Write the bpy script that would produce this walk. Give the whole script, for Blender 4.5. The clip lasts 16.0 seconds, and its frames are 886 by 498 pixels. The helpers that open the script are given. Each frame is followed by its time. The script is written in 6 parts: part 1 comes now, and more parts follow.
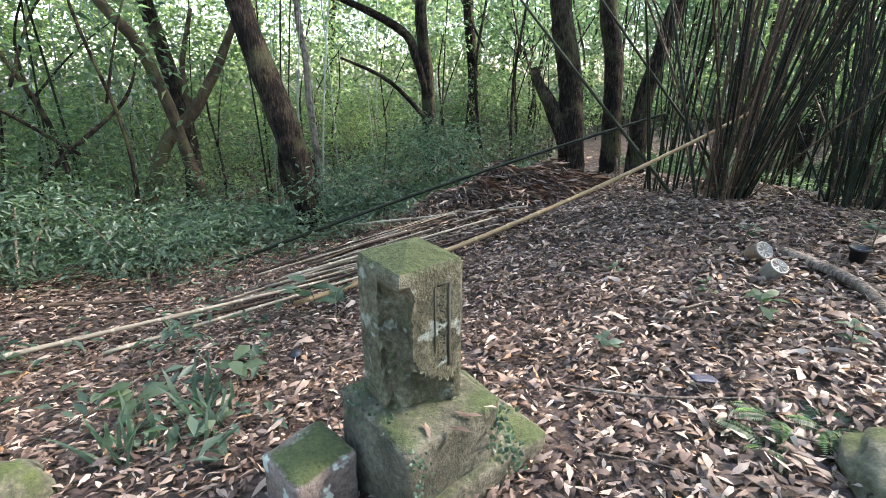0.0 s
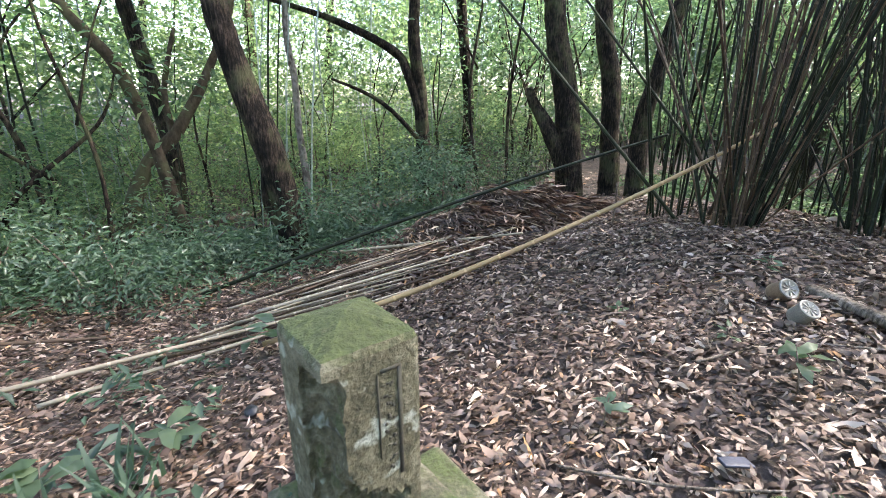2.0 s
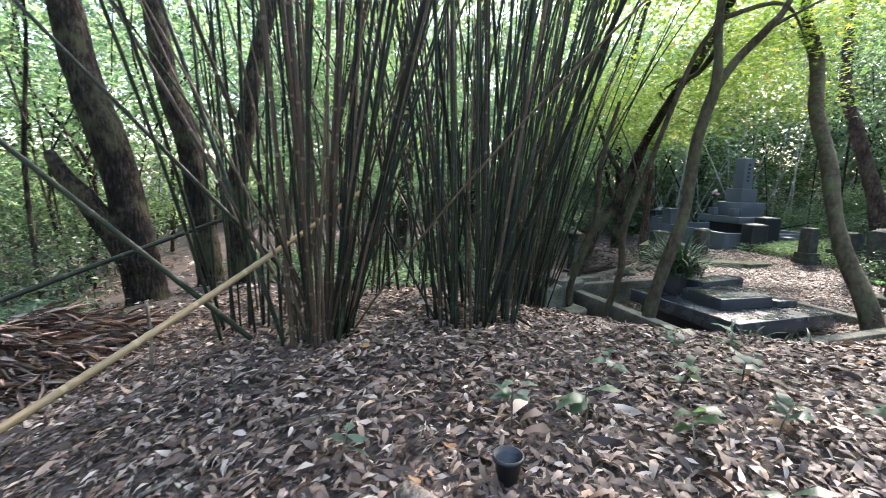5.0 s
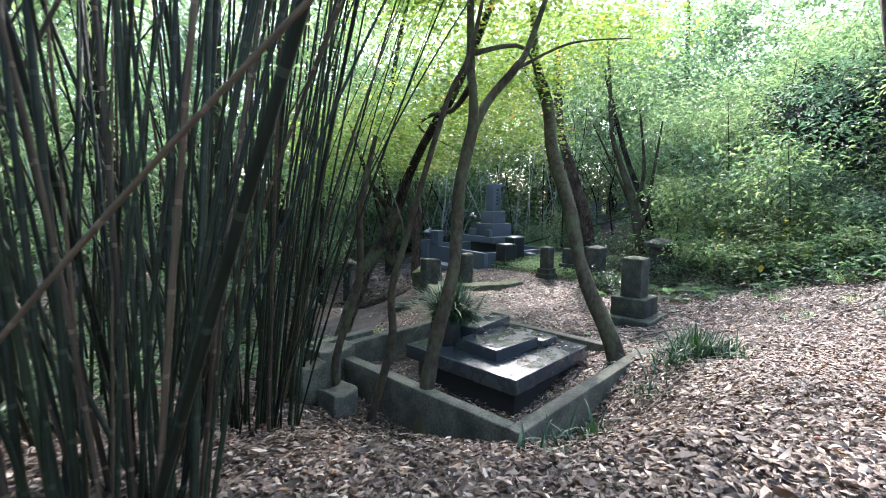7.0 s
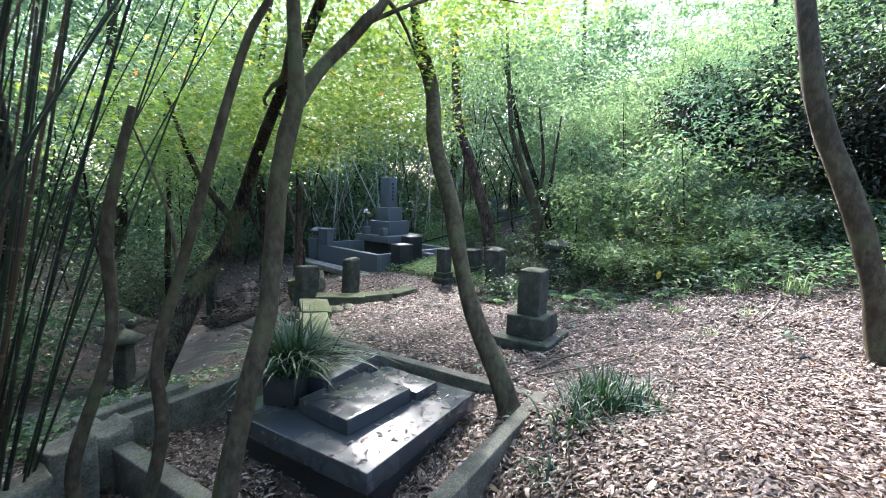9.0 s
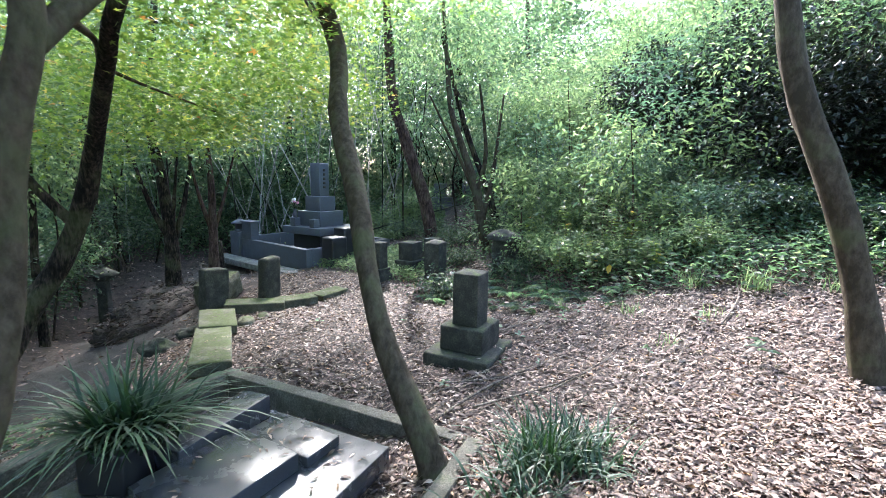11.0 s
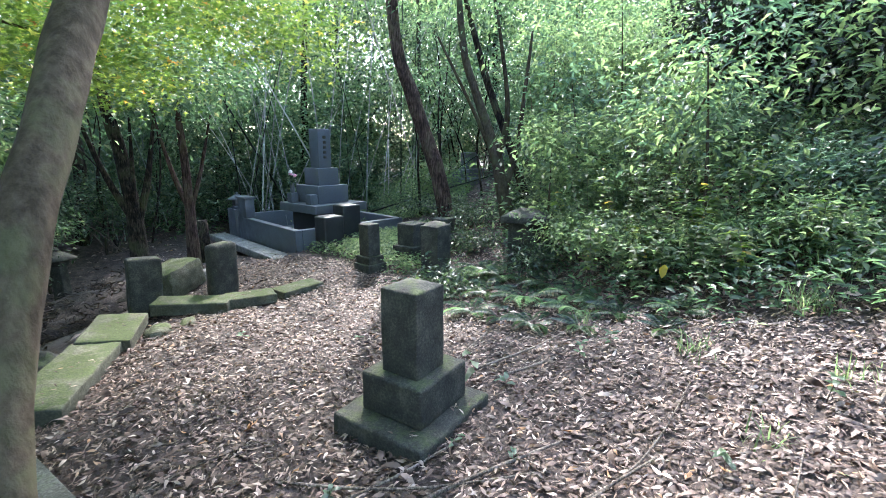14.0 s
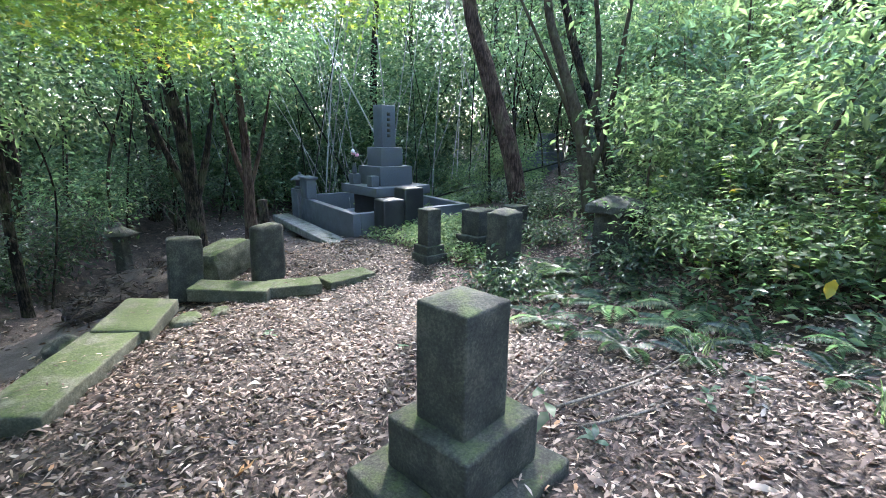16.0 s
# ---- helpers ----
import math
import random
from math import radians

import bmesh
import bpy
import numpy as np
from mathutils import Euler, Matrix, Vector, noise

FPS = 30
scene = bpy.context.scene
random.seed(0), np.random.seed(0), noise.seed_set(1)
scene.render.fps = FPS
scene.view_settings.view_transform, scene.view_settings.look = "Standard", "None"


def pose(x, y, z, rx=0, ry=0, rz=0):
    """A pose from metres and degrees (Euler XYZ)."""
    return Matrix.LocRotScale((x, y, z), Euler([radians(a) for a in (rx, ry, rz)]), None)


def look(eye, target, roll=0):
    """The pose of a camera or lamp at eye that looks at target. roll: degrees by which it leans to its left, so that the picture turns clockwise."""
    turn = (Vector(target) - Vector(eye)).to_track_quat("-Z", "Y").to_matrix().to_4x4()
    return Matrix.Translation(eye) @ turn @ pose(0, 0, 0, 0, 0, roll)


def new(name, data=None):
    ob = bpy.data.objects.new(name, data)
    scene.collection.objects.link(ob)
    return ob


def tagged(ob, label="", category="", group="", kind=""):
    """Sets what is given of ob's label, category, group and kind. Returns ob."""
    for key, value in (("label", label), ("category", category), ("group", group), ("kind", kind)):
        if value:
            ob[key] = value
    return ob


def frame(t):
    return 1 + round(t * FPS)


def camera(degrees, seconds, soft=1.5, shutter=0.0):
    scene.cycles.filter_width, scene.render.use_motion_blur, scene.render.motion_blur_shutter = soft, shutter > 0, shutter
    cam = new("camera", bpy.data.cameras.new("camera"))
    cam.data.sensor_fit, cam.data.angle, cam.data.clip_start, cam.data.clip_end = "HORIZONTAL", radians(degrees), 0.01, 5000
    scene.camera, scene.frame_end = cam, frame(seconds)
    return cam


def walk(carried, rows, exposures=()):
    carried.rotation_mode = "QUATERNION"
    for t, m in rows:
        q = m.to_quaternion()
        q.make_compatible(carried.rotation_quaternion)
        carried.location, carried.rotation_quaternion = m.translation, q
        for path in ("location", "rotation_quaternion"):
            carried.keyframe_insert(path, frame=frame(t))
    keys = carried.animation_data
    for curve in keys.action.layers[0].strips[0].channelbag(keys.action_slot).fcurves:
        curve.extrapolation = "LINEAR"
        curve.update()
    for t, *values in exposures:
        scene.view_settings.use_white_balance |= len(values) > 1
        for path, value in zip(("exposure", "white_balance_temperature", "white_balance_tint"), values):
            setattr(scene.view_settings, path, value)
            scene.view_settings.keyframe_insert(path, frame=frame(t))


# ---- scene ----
cam = camera(88.8, 16.0, soft=0.8, shutter=0.2)
PATH = [
    (0, (0.045, 0.119, 1.250), (-0.003, 1.993, 0.551), 1.48),
    (0.5, (0.038, 0.138, 1.245), (-0.059, 2.004, 0.531), 1.51),
    (1, (0.050, 0.182, 1.237), (-0.061, 2.052, 0.538), 1.53),
    (1.5, (0.093, 0.322, 1.237), (-0.008, 2.203, 0.565), 1.53),
    (2, (0.138, 0.459, 1.234), (0.089, 2.360, 0.617), 1.31),
    (2.5, (0.250, 0.685, 1.202), (0.357, 2.600, 0.636), 1.43),
    (3, (0.437, 0.889, 1.209), (0.753, 2.800, 0.711), 1.45),
    (3.5, (0.611, 1.152, 1.205), (1.172, 3.020, 0.761), 1.57),
    (4, (0.813, 1.355, 1.230), (1.623, 3.140, 0.833), 1.12),
    (4.5, (1.076, 1.572, 1.267), (2.127, 3.237, 0.914), 1.20),
    (5, (1.253, 1.686, 1.290), (2.551, 3.177, 0.985), 1.43),
    (5.2, (1.327, 1.755, 1.288), (2.720, 3.160, 0.996), 1.45),
    (7.3, (2.609, 2.234, 1.647), (4.487, 2.887, 1.430), 1.05),
    (7.5, (2.775, 2.254, 1.659), (4.668, 2.862, 1.439), 1.38),
    (8, (3.086, 2.210, 1.686), (5.005, 2.720, 1.447), 1.15),
    (8.5, (3.469, 2.113, 1.750), (5.408, 2.542, 1.510), 1.30),
    (9, (3.843, 2.109, 1.749), (5.796, 2.459, 1.500), 1.46),
    (9.5, (4.144, 2.189, 1.843), (6.108, 2.464, 1.587), 1.42),
    (10, (4.313, 2.166, 1.834), (6.285, 2.381, 1.575), 1.27),
    (10.2, (4.414, 2.130, 1.844), (6.387, 2.320, 1.574), 1.19),
    (12.3, (5.891, 1.472, 1.742), (7.859, 1.593, 1.405), 0.44),
    (12.5, (6.046, 1.397, 1.746), (8.011, 1.533, 1.399), 0.13),
    (13, (6.433, 1.308, 1.677), (8.387, 1.506, 1.297), -0.03),
    (13.5, (6.810, 1.222, 1.619), (8.744, 1.526, 1.213), -0.02),
    (14, (7.180, 1.141, 1.647), (9.096, 1.526, 1.222), 0.11),
    (14.5, (7.428, 1.103, 1.625), (9.319, 1.576, 1.175), 0.04),
    (15, (7.720, 1.176, 1.611), (9.579, 1.751, 1.148), 0.06),
    (15.5, (7.984, 1.223, 1.571), (9.821, 1.851, 1.092), 0.32),
    (16, (8.197, 1.344, 1.465), (10.018, 2.019, 0.985), 0.59),
]
walk(cam, [(t, look(eye, target, roll)) for t, eye, target, roll in PATH],
     [(0, 3.15, 6500, 15), (5, 3.45, 6400, 17), (7.5, 3.24, 5900, 15), (10, 3.38, 5850, 16), (13, 3.42, 5900, 15), (16, 3.65, 5800, 14)])

# ---- light ----
SUN_AZ, SUN_EL = radians(76), radians(43)      # azimuth clockwise from +y
world = bpy.data.worlds.new("sky")
scene.world = world
world.use_nodes = True
wn = world.node_tree
sky = wn.nodes.new("ShaderNodeTexSky")
sky.sky_type = "NISHITA"
sky.sun_disc = False
sky.sun_elevation, sky.sun_rotation = SUN_EL, SUN_AZ
sky.air_density, sky.dust_density, sky.ozone_density = 1.0, 2.2, 0.8
wn.nodes["Background"].inputs["Strength"].default_value = 0.17
wn.links.new(sky.outputs[0], wn.nodes["Background"].inputs["Color"])
sun = new("sun", bpy.data.lights.new("sun", "SUN"))
sun.data.energy, sun.data.angle, sun.data.color = 2.3, radians(2.0), (1.0, 0.94, 0.84)
sun_dir = Vector((math.sin(SUN_AZ) * math.cos(SUN_EL), math.cos(SUN_AZ) * math.cos(SUN_EL), math.sin(SUN_EL)))
sun.matrix_world = look((0, 0, 30), Vector((0, 0, 30)) - sun_dir)

# ---- materials ----
def nodes_of(name):
    m = bpy.data.materials.new(name)
    m.use_nodes = True
    return m, m.node_tree, m.node_tree.nodes["Principled BSDF"]


def noise_node(nt, scale, detail=6.0, rough=0.6, vec=None):
    n = nt.nodes.new("ShaderNodeTexNoise")
    n.inputs["Scale"].default_value, n.inputs["Detail"].default_value, n.inputs["Roughness"].default_value = scale, detail, rough
    if vec is not None:
        nt.links.new(vec, n.inputs["Vector"])
    return n


def ramp_node(nt, fac, stops):
    r = nt.nodes.new("ShaderNodeValToRGB")
    el = r.color_ramp.elements
    while len(el) < len(stops):
        el.new(0.5)
    for e, (p, c) in zip(el, stops):
        e.position, e.color = p, (*c, 1)
    nt.links.new(fac, r.inputs[0])
    return r


def mix_node(nt, fac, a, b, mode="MIX"):
    m = nt.nodes.new("ShaderNodeMix")
    m.data_type, m.blend_type = "RGBA", mode
    for sock, v in ((m.inputs["Factor"], fac), (m.inputs["A"], a), (m.inputs["B"], b)):
        if isinstance(v, (int, float)):
            sock.default_value = v
        elif isinstance(v, tuple):
            sock.default_value = (*v, 1)
        else:
            nt.links.new(v, sock)
    return m.outputs["Result"]


def math_node(nt, op, a, b=0.0, clamp=False):
    m = nt.nodes.new("ShaderNodeMath")
    m.operation, m.use_clamp = op, clamp
    for sock, v in zip(m.inputs, (a, b)):
        if isinstance(v, (int, float)):
            sock.default_value = v
        else:
            nt.links.new(v, sock)
    return m.outputs[0]


def bump_to(nt, bsdf, height, strength, distance):
    b = nt.nodes.new("ShaderNodeBump")
    b.inputs["Strength"].default_value, b.inputs["Distance"].default_value = strength, distance
    nt.links.new(height, b.inputs["Height"])
    nt.links.new(b.outputs[0], bsdf.inputs["Normal"])


def object_coords(nt):
    return nt.nodes.new("ShaderNodeTexCoord").outputs["Object"]


def world_coords(nt):
    return nt.nodes.new("ShaderNodeNewGeometry").outputs["Position"]


def surface_mat(name, dark, mid, light, rough=0.85, scale=6.0, fine=60.0, bump=0.4, moss=0.0, moss_side=0.0, moss_col=(0.05, 0.064, 0.02), metal=0.0, lichen=0.0):
    """Weathered stone, bark or soil in three tones at two scales, with moss on faces that look up."""
    m, nt, bs = nodes_of(name)
    co = world_coords(nt)
    big, small = noise_node(nt, scale, vec=co), noise_node(nt, fine, 4, 0.7, vec=co)
    both = math_node(nt, "ADD", math_node(nt, "MULTIPLY", big.outputs[0], 0.5), math_node(nt, "MULTIPLY", small.outputs[0], 0.5))
    col = ramp_node(nt, both, [(0.38, dark), (0.5, mid), (0.62, light)]).outputs[0]
    if lichen:
        lv = noise_node(nt, 14, 3, 0.5, vec=co)
        col = mix_node(nt, ramp_node(nt, lv.outputs[0], [(0.56 if lichen >= 1 else 0.60, (0, 0, 0)), (0.60 if lichen >= 1 else 0.66, (lichen,) * 3)]).outputs[0], col, (0.42, 0.46, 0.40))
    if moss or moss_side:
        geo = nt.nodes.new("ShaderNodeNewGeometry")
        sep = nt.nodes.new("ShaderNodeSeparateXYZ")
        nt.links.new(geo.outputs["Normal"], sep.inputs[0])
        patch = noise_node(nt, 5.0, 5, 0.65, vec=co)
        up = math_node(nt, "MULTIPLY", math_node(nt, "MAXIMUM", sep.outputs[2], 0.0), moss)
        f = math_node(nt, "ADD", math_node(nt, "ADD", up, moss_side), math_node(nt, "MULTIPLY", math_node(nt, "SUBTRACT", patch.outputs[0], 0.5), 2.4))
        f = math_node(nt, "MULTIPLY", math_node(nt, "SUBTRACT", f, 0.35), 2.5, True)
        mcol = ramp_node(nt, small.outputs[0], [(0.3, tuple(c * 0.55 for c in moss_col)), (0.7, tuple(c * 1.5 for c in moss_col))]).outputs[0]
        col = mix_node(nt, f, col, mcol)
    nt.links.new(col, bs.inputs["Base Color"])
    bs.inputs["Roughness"].default_value, bs.inputs["Metallic"].default_value = rough, metal
    bump_to(nt, bs, both, bump, 0.02)
    return m


def leaf_mat(name, stops, through_col, rough=0.45, trans=0.5):
    """Leaves: each one takes its own tone; light shines through."""
    m, nt, bs = nodes_of(name)
    geo = nt.nodes.new("ShaderNodeNewGeometry")
    r = ramp_node(nt, geo.outputs["Random Per Island"], stops)
    nt.links.new(r.outputs[0], bs.inputs["Base Color"])
    bs.inputs["Roughness"].default_value = rough
    tr = nt.nodes.new("ShaderNodeBsdfTranslucent")
    nt.links.new(mix_node(nt, 1.0, r.outputs[0], through_col, "MULTIPLY"), tr.inputs[0])
    mx = nt.nodes.new("ShaderNodeMixShader")
    mx.inputs[0].default_value = trans
    nt.links.new(bs.outputs[0], mx.inputs[1])
    nt.links.new(tr.outputs[0], mx.inputs[2])
    nt.links.new(mx.outputs[0], nt.nodes["Material Output"].inputs[0])
    return m


def bark_mat(name, dark, mid, light, stretch=0.15, scale=40.0, bump=0.8, moss=0.0):
    m, nt, bs = nodes_of(name)
    mp = nt.nodes.new("ShaderNodeMapping")
    mp.inputs["Scale"].default_value = (1, 1, stretch)
    nt.links.new(world_coords(nt), mp.inputs[0])
    a = noise_node(nt, scale, 6, 0.65, vec=mp.outputs[0])
    b = noise_node(nt, 3.0, 4, 0.6, vec=world_coords(nt))
    f = math_node(nt, "ADD", math_node(nt, "MULTIPLY", a.outputs[0], 0.6), math_node(nt, "MULTIPLY", b.outputs[0], 0.4))
    col = ramp_node(nt, f, [(0.42, dark), (0.5, mid), (0.6, light)]).outputs[0]
    if moss:
        col = mix_node(nt, ramp_node(nt, b.outputs[0], [(0.5, (0, 0, 0)), (0.62, (moss,) * 3)]).outputs[0], col, (0.06, 0.075, 0.03))
    nt.links.new(col, bs.inputs["Base Color"])
    bs.inputs["Roughness"].default_value, bs.inputs["Specular IOR Level"].default_value = 0.9, 0.2
    bump_to(nt, bs, a.outputs[0], bump, 0.03)
    return m


def culm_mat(name, dark, light, rough=0.4, step=0.28):
    """Bamboo cane: pale rings at the nodes, streaks along the cane, each cane its own tone."""
    m, nt, bs = nodes_of(name)
    co = nt.nodes.new("ShaderNodeTexCoord").outputs["Object"]
    sep = nt.nodes.new("ShaderNodeSeparateXYZ")
    nt.links.new(co, sep.inputs[0])
    ring = math_node(nt, "FRACT", math_node(nt, "DIVIDE", sep.outputs[2], step))
    near = math_node(nt, "LESS_THAN", math_node(nt, "ABSOLUTE", math_node(nt, "SUBTRACT", ring, 0.5)), 0.03)
    mp = nt.nodes.new("ShaderNodeMapping")
    mp.inputs["Scale"].default_value = (60, 60, 2.5)
    nt.links.new(co, mp.inputs[0])
    n = noise_node(nt, 1.0, 4, 0.6, vec=mp.outputs[0])
    info = nt.nodes.new("ShaderNodeObjectInfo")
    tone = math_node(nt, "ADD", math_node(nt, "MULTIPLY", n.outputs[0], 0.6), math_node(nt, "MULTIPLY", info.outputs["Random"], 0.4))
    col = ramp_node(nt, tone, [(0.25, dark), (0.75, light)]).outputs[0]
    col = mix_node(nt, math_node(nt, "MULTIPLY", near, 0.6), col, tuple(min(1, c * 1.5 + 0.01) for c in light))
    nt.links.new(col, bs.inputs["Base Color"])
    bs.inputs["Roughness"].default_value, bs.inputs["Specular IOR Level"].default_value = rough, 0.25
    bump_to(nt, bs, near, 0.5, 0.004)
    return m


def granite_mat(name, base, rough, speck=0.35, dust=0.25):
    m, nt, bs = nodes_of(name)
    co = world_coords(nt)
    v = noise_node(nt, 220, 3, 0.7, vec=co)
    d = noise_node(nt, 3.5, 6, 0.65, vec=co)
    col = ramp_node(nt, v.outputs[0], [(0.35, tuple(c * (1 - speck) for c in base)), (0.65, tuple(c * (1 + speck) for c in base))]).outputs[0]
    dm = ramp_node(nt, d.outputs[0], [(0.42, (0, 0, 0)), (0.72, (dust,) * 3)]).outputs[0]
    col = mix_node(nt, dm, col, (0.13, 0.125, 0.10))
    nt.links.new(col, bs.inputs["Base Color"])
    rr = nt.nodes.new("ShaderNodeMapRange")
    rr.inputs["From Min"].default_value, rr.inputs["From Max"].default_value = 0.35, 0.7
    rr.inputs["To Min"].default_value, rr.inputs["To Max"].default_value = rough, min(1, rough + 0.35)
    nt.links.new(d.outputs[0], rr.inputs[0])
    nt.links.new(rr.outputs[0], bs.inputs["Roughness"])
    return m


def plain_mat(name, col, rough=0.5, metal=0.0, var=0.25, scale=20.0):
    return surface_mat(name, tuple(c * (1 - var) for c in col), col, tuple(min(1, c * (1 + var)) for c in col), rough, scale, scale * 8, 0.1, metal=metal)


SOIL = surface_mat("leaf_mould", (0.018, 0.013, 0.01), (0.045, 0.032, 0.025), (0.10, 0.073, 0.058), 0.95, 7, 45, 1.0)
EARTH = surface_mat("bare_earth", (0.03, 0.024, 0.019), (0.06, 0.049, 0.041), (0.105, 0.09, 0.077), 0.95, 3, 40, 0.6)
LITTER = leaf_mat("dead_leaves", [(0.0, (0.022, 0.012, 0.008)), (0.3, (0.062, 0.036, 0.025)), (0.6, (0.135, 0.087, 0.063)), (0.84, (0.265, 0.192, 0.147)), (0.96, (0.48, 0.385, 0.31)), (1.0, (0.30, 0.15, 0.05))], (0.7, 0.5, 0.35), 0.6, 0.12)
# copy of dead_leaves with shade put into its colour, for the root mounds
LITTER_SHADED = leaf_mat("shaded_dead_leaves", [(0.0, (0.012, 0.008, 0.006)), (0.6, (0.045, 0.03, 0.022)), (1.0, (0.11, 0.075, 0.055))], (0.6, 0.45, 0.3), 0.7, 0.1)
STONE_MOSSY = surface_mat("mossy_weathered_stone", (0.036, 0.033, 0.018), (0.092, 0.086, 0.05), (0.19, 0.175, 0.12), 0.95, 8, 55, 1.0, moss=0.7, moss_side=0.10, moss_col=(0.05, 0.062, 0.02), lichen=0.6)
STONE_PLINTH = surface_mat("mossy_plinth_stone", (0.032, 0.032, 0.02), (0.078, 0.073, 0.048), (0.16, 0.145, 0.105), 0.95, 7, 50, 0.9, moss=0.62, moss_side=0.05, moss_col=(0.045, 0.058, 0.018))
STONE_LICHEN = surface_mat("lichen_block_stone", (0.07, 0.06, 0.05), (0.16, 0.125, 0.105), (0.26, 0.21, 0.18), 0.95, 9, 70, 0.8, moss=1.0, moss_side=-0.25, lichen=1.0)
STONE_DARK = surface_mat("dark_grave_stone", (0.015, 0.015, 0.011), (0.036, 0.036, 0.027), (0.085, 0.08, 0.06), 0.9, 6, 60, 0.6, moss=0.55, moss_side=-0.15)
STONE_SLAB = surface_mat("mossy_slab_stone", (0.04, 0.042, 0.025), (0.08, 0.08, 0.05), (0.15, 0.145, 0.10), 0.95, 6, 50, 0.7, moss=0.72, moss_side=-0.05, moss_col=(0.05, 0.066, 0.016))
STONE_KERB = surface_mat("kerb_stone", (0.035, 0.034, 0.024), (0.085, 0.08, 0.058), (0.17, 0.16, 0.125), 0.9, 5, 60, 0.5, moss=0.25, moss_side=-0.05)
STONE_GREY = surface_mat("grey_stone", (0.07, 0.07, 0.06), (0.15, 0.15, 0.135), (0.26, 0.26, 0.235), 0.9, 6, 60, 0.5, moss=0.15)
GRANITE = granite_mat("polished_dark_granite", (0.04, 0.044, 0.05), 0.07, 0.3, 0.2)
GRANITE_MON = granite_mat("grey_granite", (0.085, 0.095, 0.11), 0.32, 0.25, 0.3)
GRANITE_BLACK = granite_mat("black_granite", (0.016, 0.016, 0.018), 0.35, 0.3, 0.2)
BARK_DARK = bark_mat("dark_bark", (0.006, 0.0045, 0.0035), (0.023, 0.017, 0.013), (0.085, 0.06, 0.045), 0.2, 45, 1.0, 0.5)
BARK_GREY = bark_mat("smooth_grey_bark", (0.034, 0.026, 0.016), (0.056, 0.043, 0.028), (0.084, 0.066, 0.044), 0.5, 22, 0.3, 0.45)
BARK_LIGHT = bark_mat("pale_bark", (0.09, 0.075, 0.062), (0.19, 0.165, 0.14), (0.32, 0.285, 0.245), 0.4, 25, 0.4, 0.3)
BARK_RED = bark_mat("reddish_bark", (0.02, 0.012, 0.009), (0.06, 0.036, 0.028), (0.13, 0.085, 0.066), 0.12, 50, 0.8, 0.3)
TWIG = bark_mat("dead_wood", (0.05, 0.04, 0.032), (0.13, 0.105, 0.082), (0.26, 0.215, 0.175), 0.2, 60, 0.5)
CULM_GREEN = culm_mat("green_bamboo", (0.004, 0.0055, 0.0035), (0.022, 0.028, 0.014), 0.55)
CULM_BROWN = culm_mat("brown_bamboo", (0.022, 0.014, 0.009), (0.115, 0.078, 0.05), 0.6)
CULM_PALE = culm_mat("pale_dead_bamboo", (0.13, 0.105, 0.075), (0.36, 0.305, 0.225), 0.6)
CULM_BLEACHED = culm_mat("bleached_bamboo", (0.16, 0.16, 0.145), (0.36, 0.36, 0.325), 0.6)
CULM_GOLD = culm_mat("golden_bamboo", (0.12, 0.075, 0.034), (0.31, 0.215, 0.115), 0.45)
CULM_BLUE = culm_mat("grey_green_bamboo", (0.13, 0.17, 0.14), (0.30, 0.36, 0.31), 0.5)
G_DEEP = leaf_mat("deep_green_leaves", [(0, (0.019, 0.0328, 0.0236)), (0.5, (0.0408, 0.0676, 0.0424)), (0.9, (0.0784, 0.116, 0.0653)), (1, (0.157, 0.176, 0.097))], (1.5, 1.7, 1.0), 0.35, 0.45)
G_MID = leaf_mat("green_leaves", [(0, (0.042, 0.069, 0.047)), (0.5, (0.088, 0.133, 0.084)), (0.92, (0.145, 0.195, 0.125)), (1, (0.282, 0.258, 0.16))], (1.45, 1.75, 1.1), 0.4, 0.6)
G_LIGHT = leaf_mat("light_green_leaves", [(0, (0.0667, 0.0968, 0.0614)), (0.5, (0.13, 0.175, 0.103)), (1, (0.221, 0.254, 0.155))], (1.5, 1.75, 1.1), 0.45, 0.68)
G_MAPLE = leaf_mat("maple_leaves", [(0, (0.07, 0.118, 0.036)), (0.55, (0.132, 0.19, 0.053)), (0.93, (0.22, 0.26, 0.085)), (0.985, (0.42, 0.36, 0.112)), (1, (0.5, 0.18, 0.075))], (1.5, 1.65, 0.8), 0.5, 0.58)
G_BLUE = leaf_mat("bluish_green_leaves", [(0, (0.038, 0.068, 0.048)), (0.5, (0.078, 0.122, 0.088)), (1, (0.145, 0.195, 0.145))], (1.3, 1.6, 1.1), 0.35, 0.55)
G_STRAP = leaf_mat("strap_leaves", [(0, (0.012, 0.035, 0.018)), (0.6, (0.03, 0.065, 0.032)), (1, (0.07, 0.12, 0.06))], (1.1, 1.4, 0.6), 0.52, 0.2)
G_YELLOW = leaf_mat("yellow_leaves", [(0, (0.45, 0.33, 0.04)), (1, (0.6, 0.48, 0.1))], (1.2, 1.1, 0.4), 0.5, 0.4)
PLASTIC_BLACK = plain_mat("black_plastic", (0.015, 0.015, 0.017), 0.4)
GLASS_CUP = plain_mat("cloudy_cup", (0.2, 0.19, 0.165), 0.35)
CUP_BROWN = plain_mat("brown_cup", (0.22, 0.15, 0.10), 0.4)
PINK = plain_mat("pink_petals", (0.75, 0.35, 0.45), 0.6)
WHITE = plain_mat("white_petals", (0.8, 0.78, 0.74), 0.6, var=0.1)
BLUE_CLOTH = plain_mat("dark_blue_plastic", (0.02, 0.025, 0.045), 0.6)

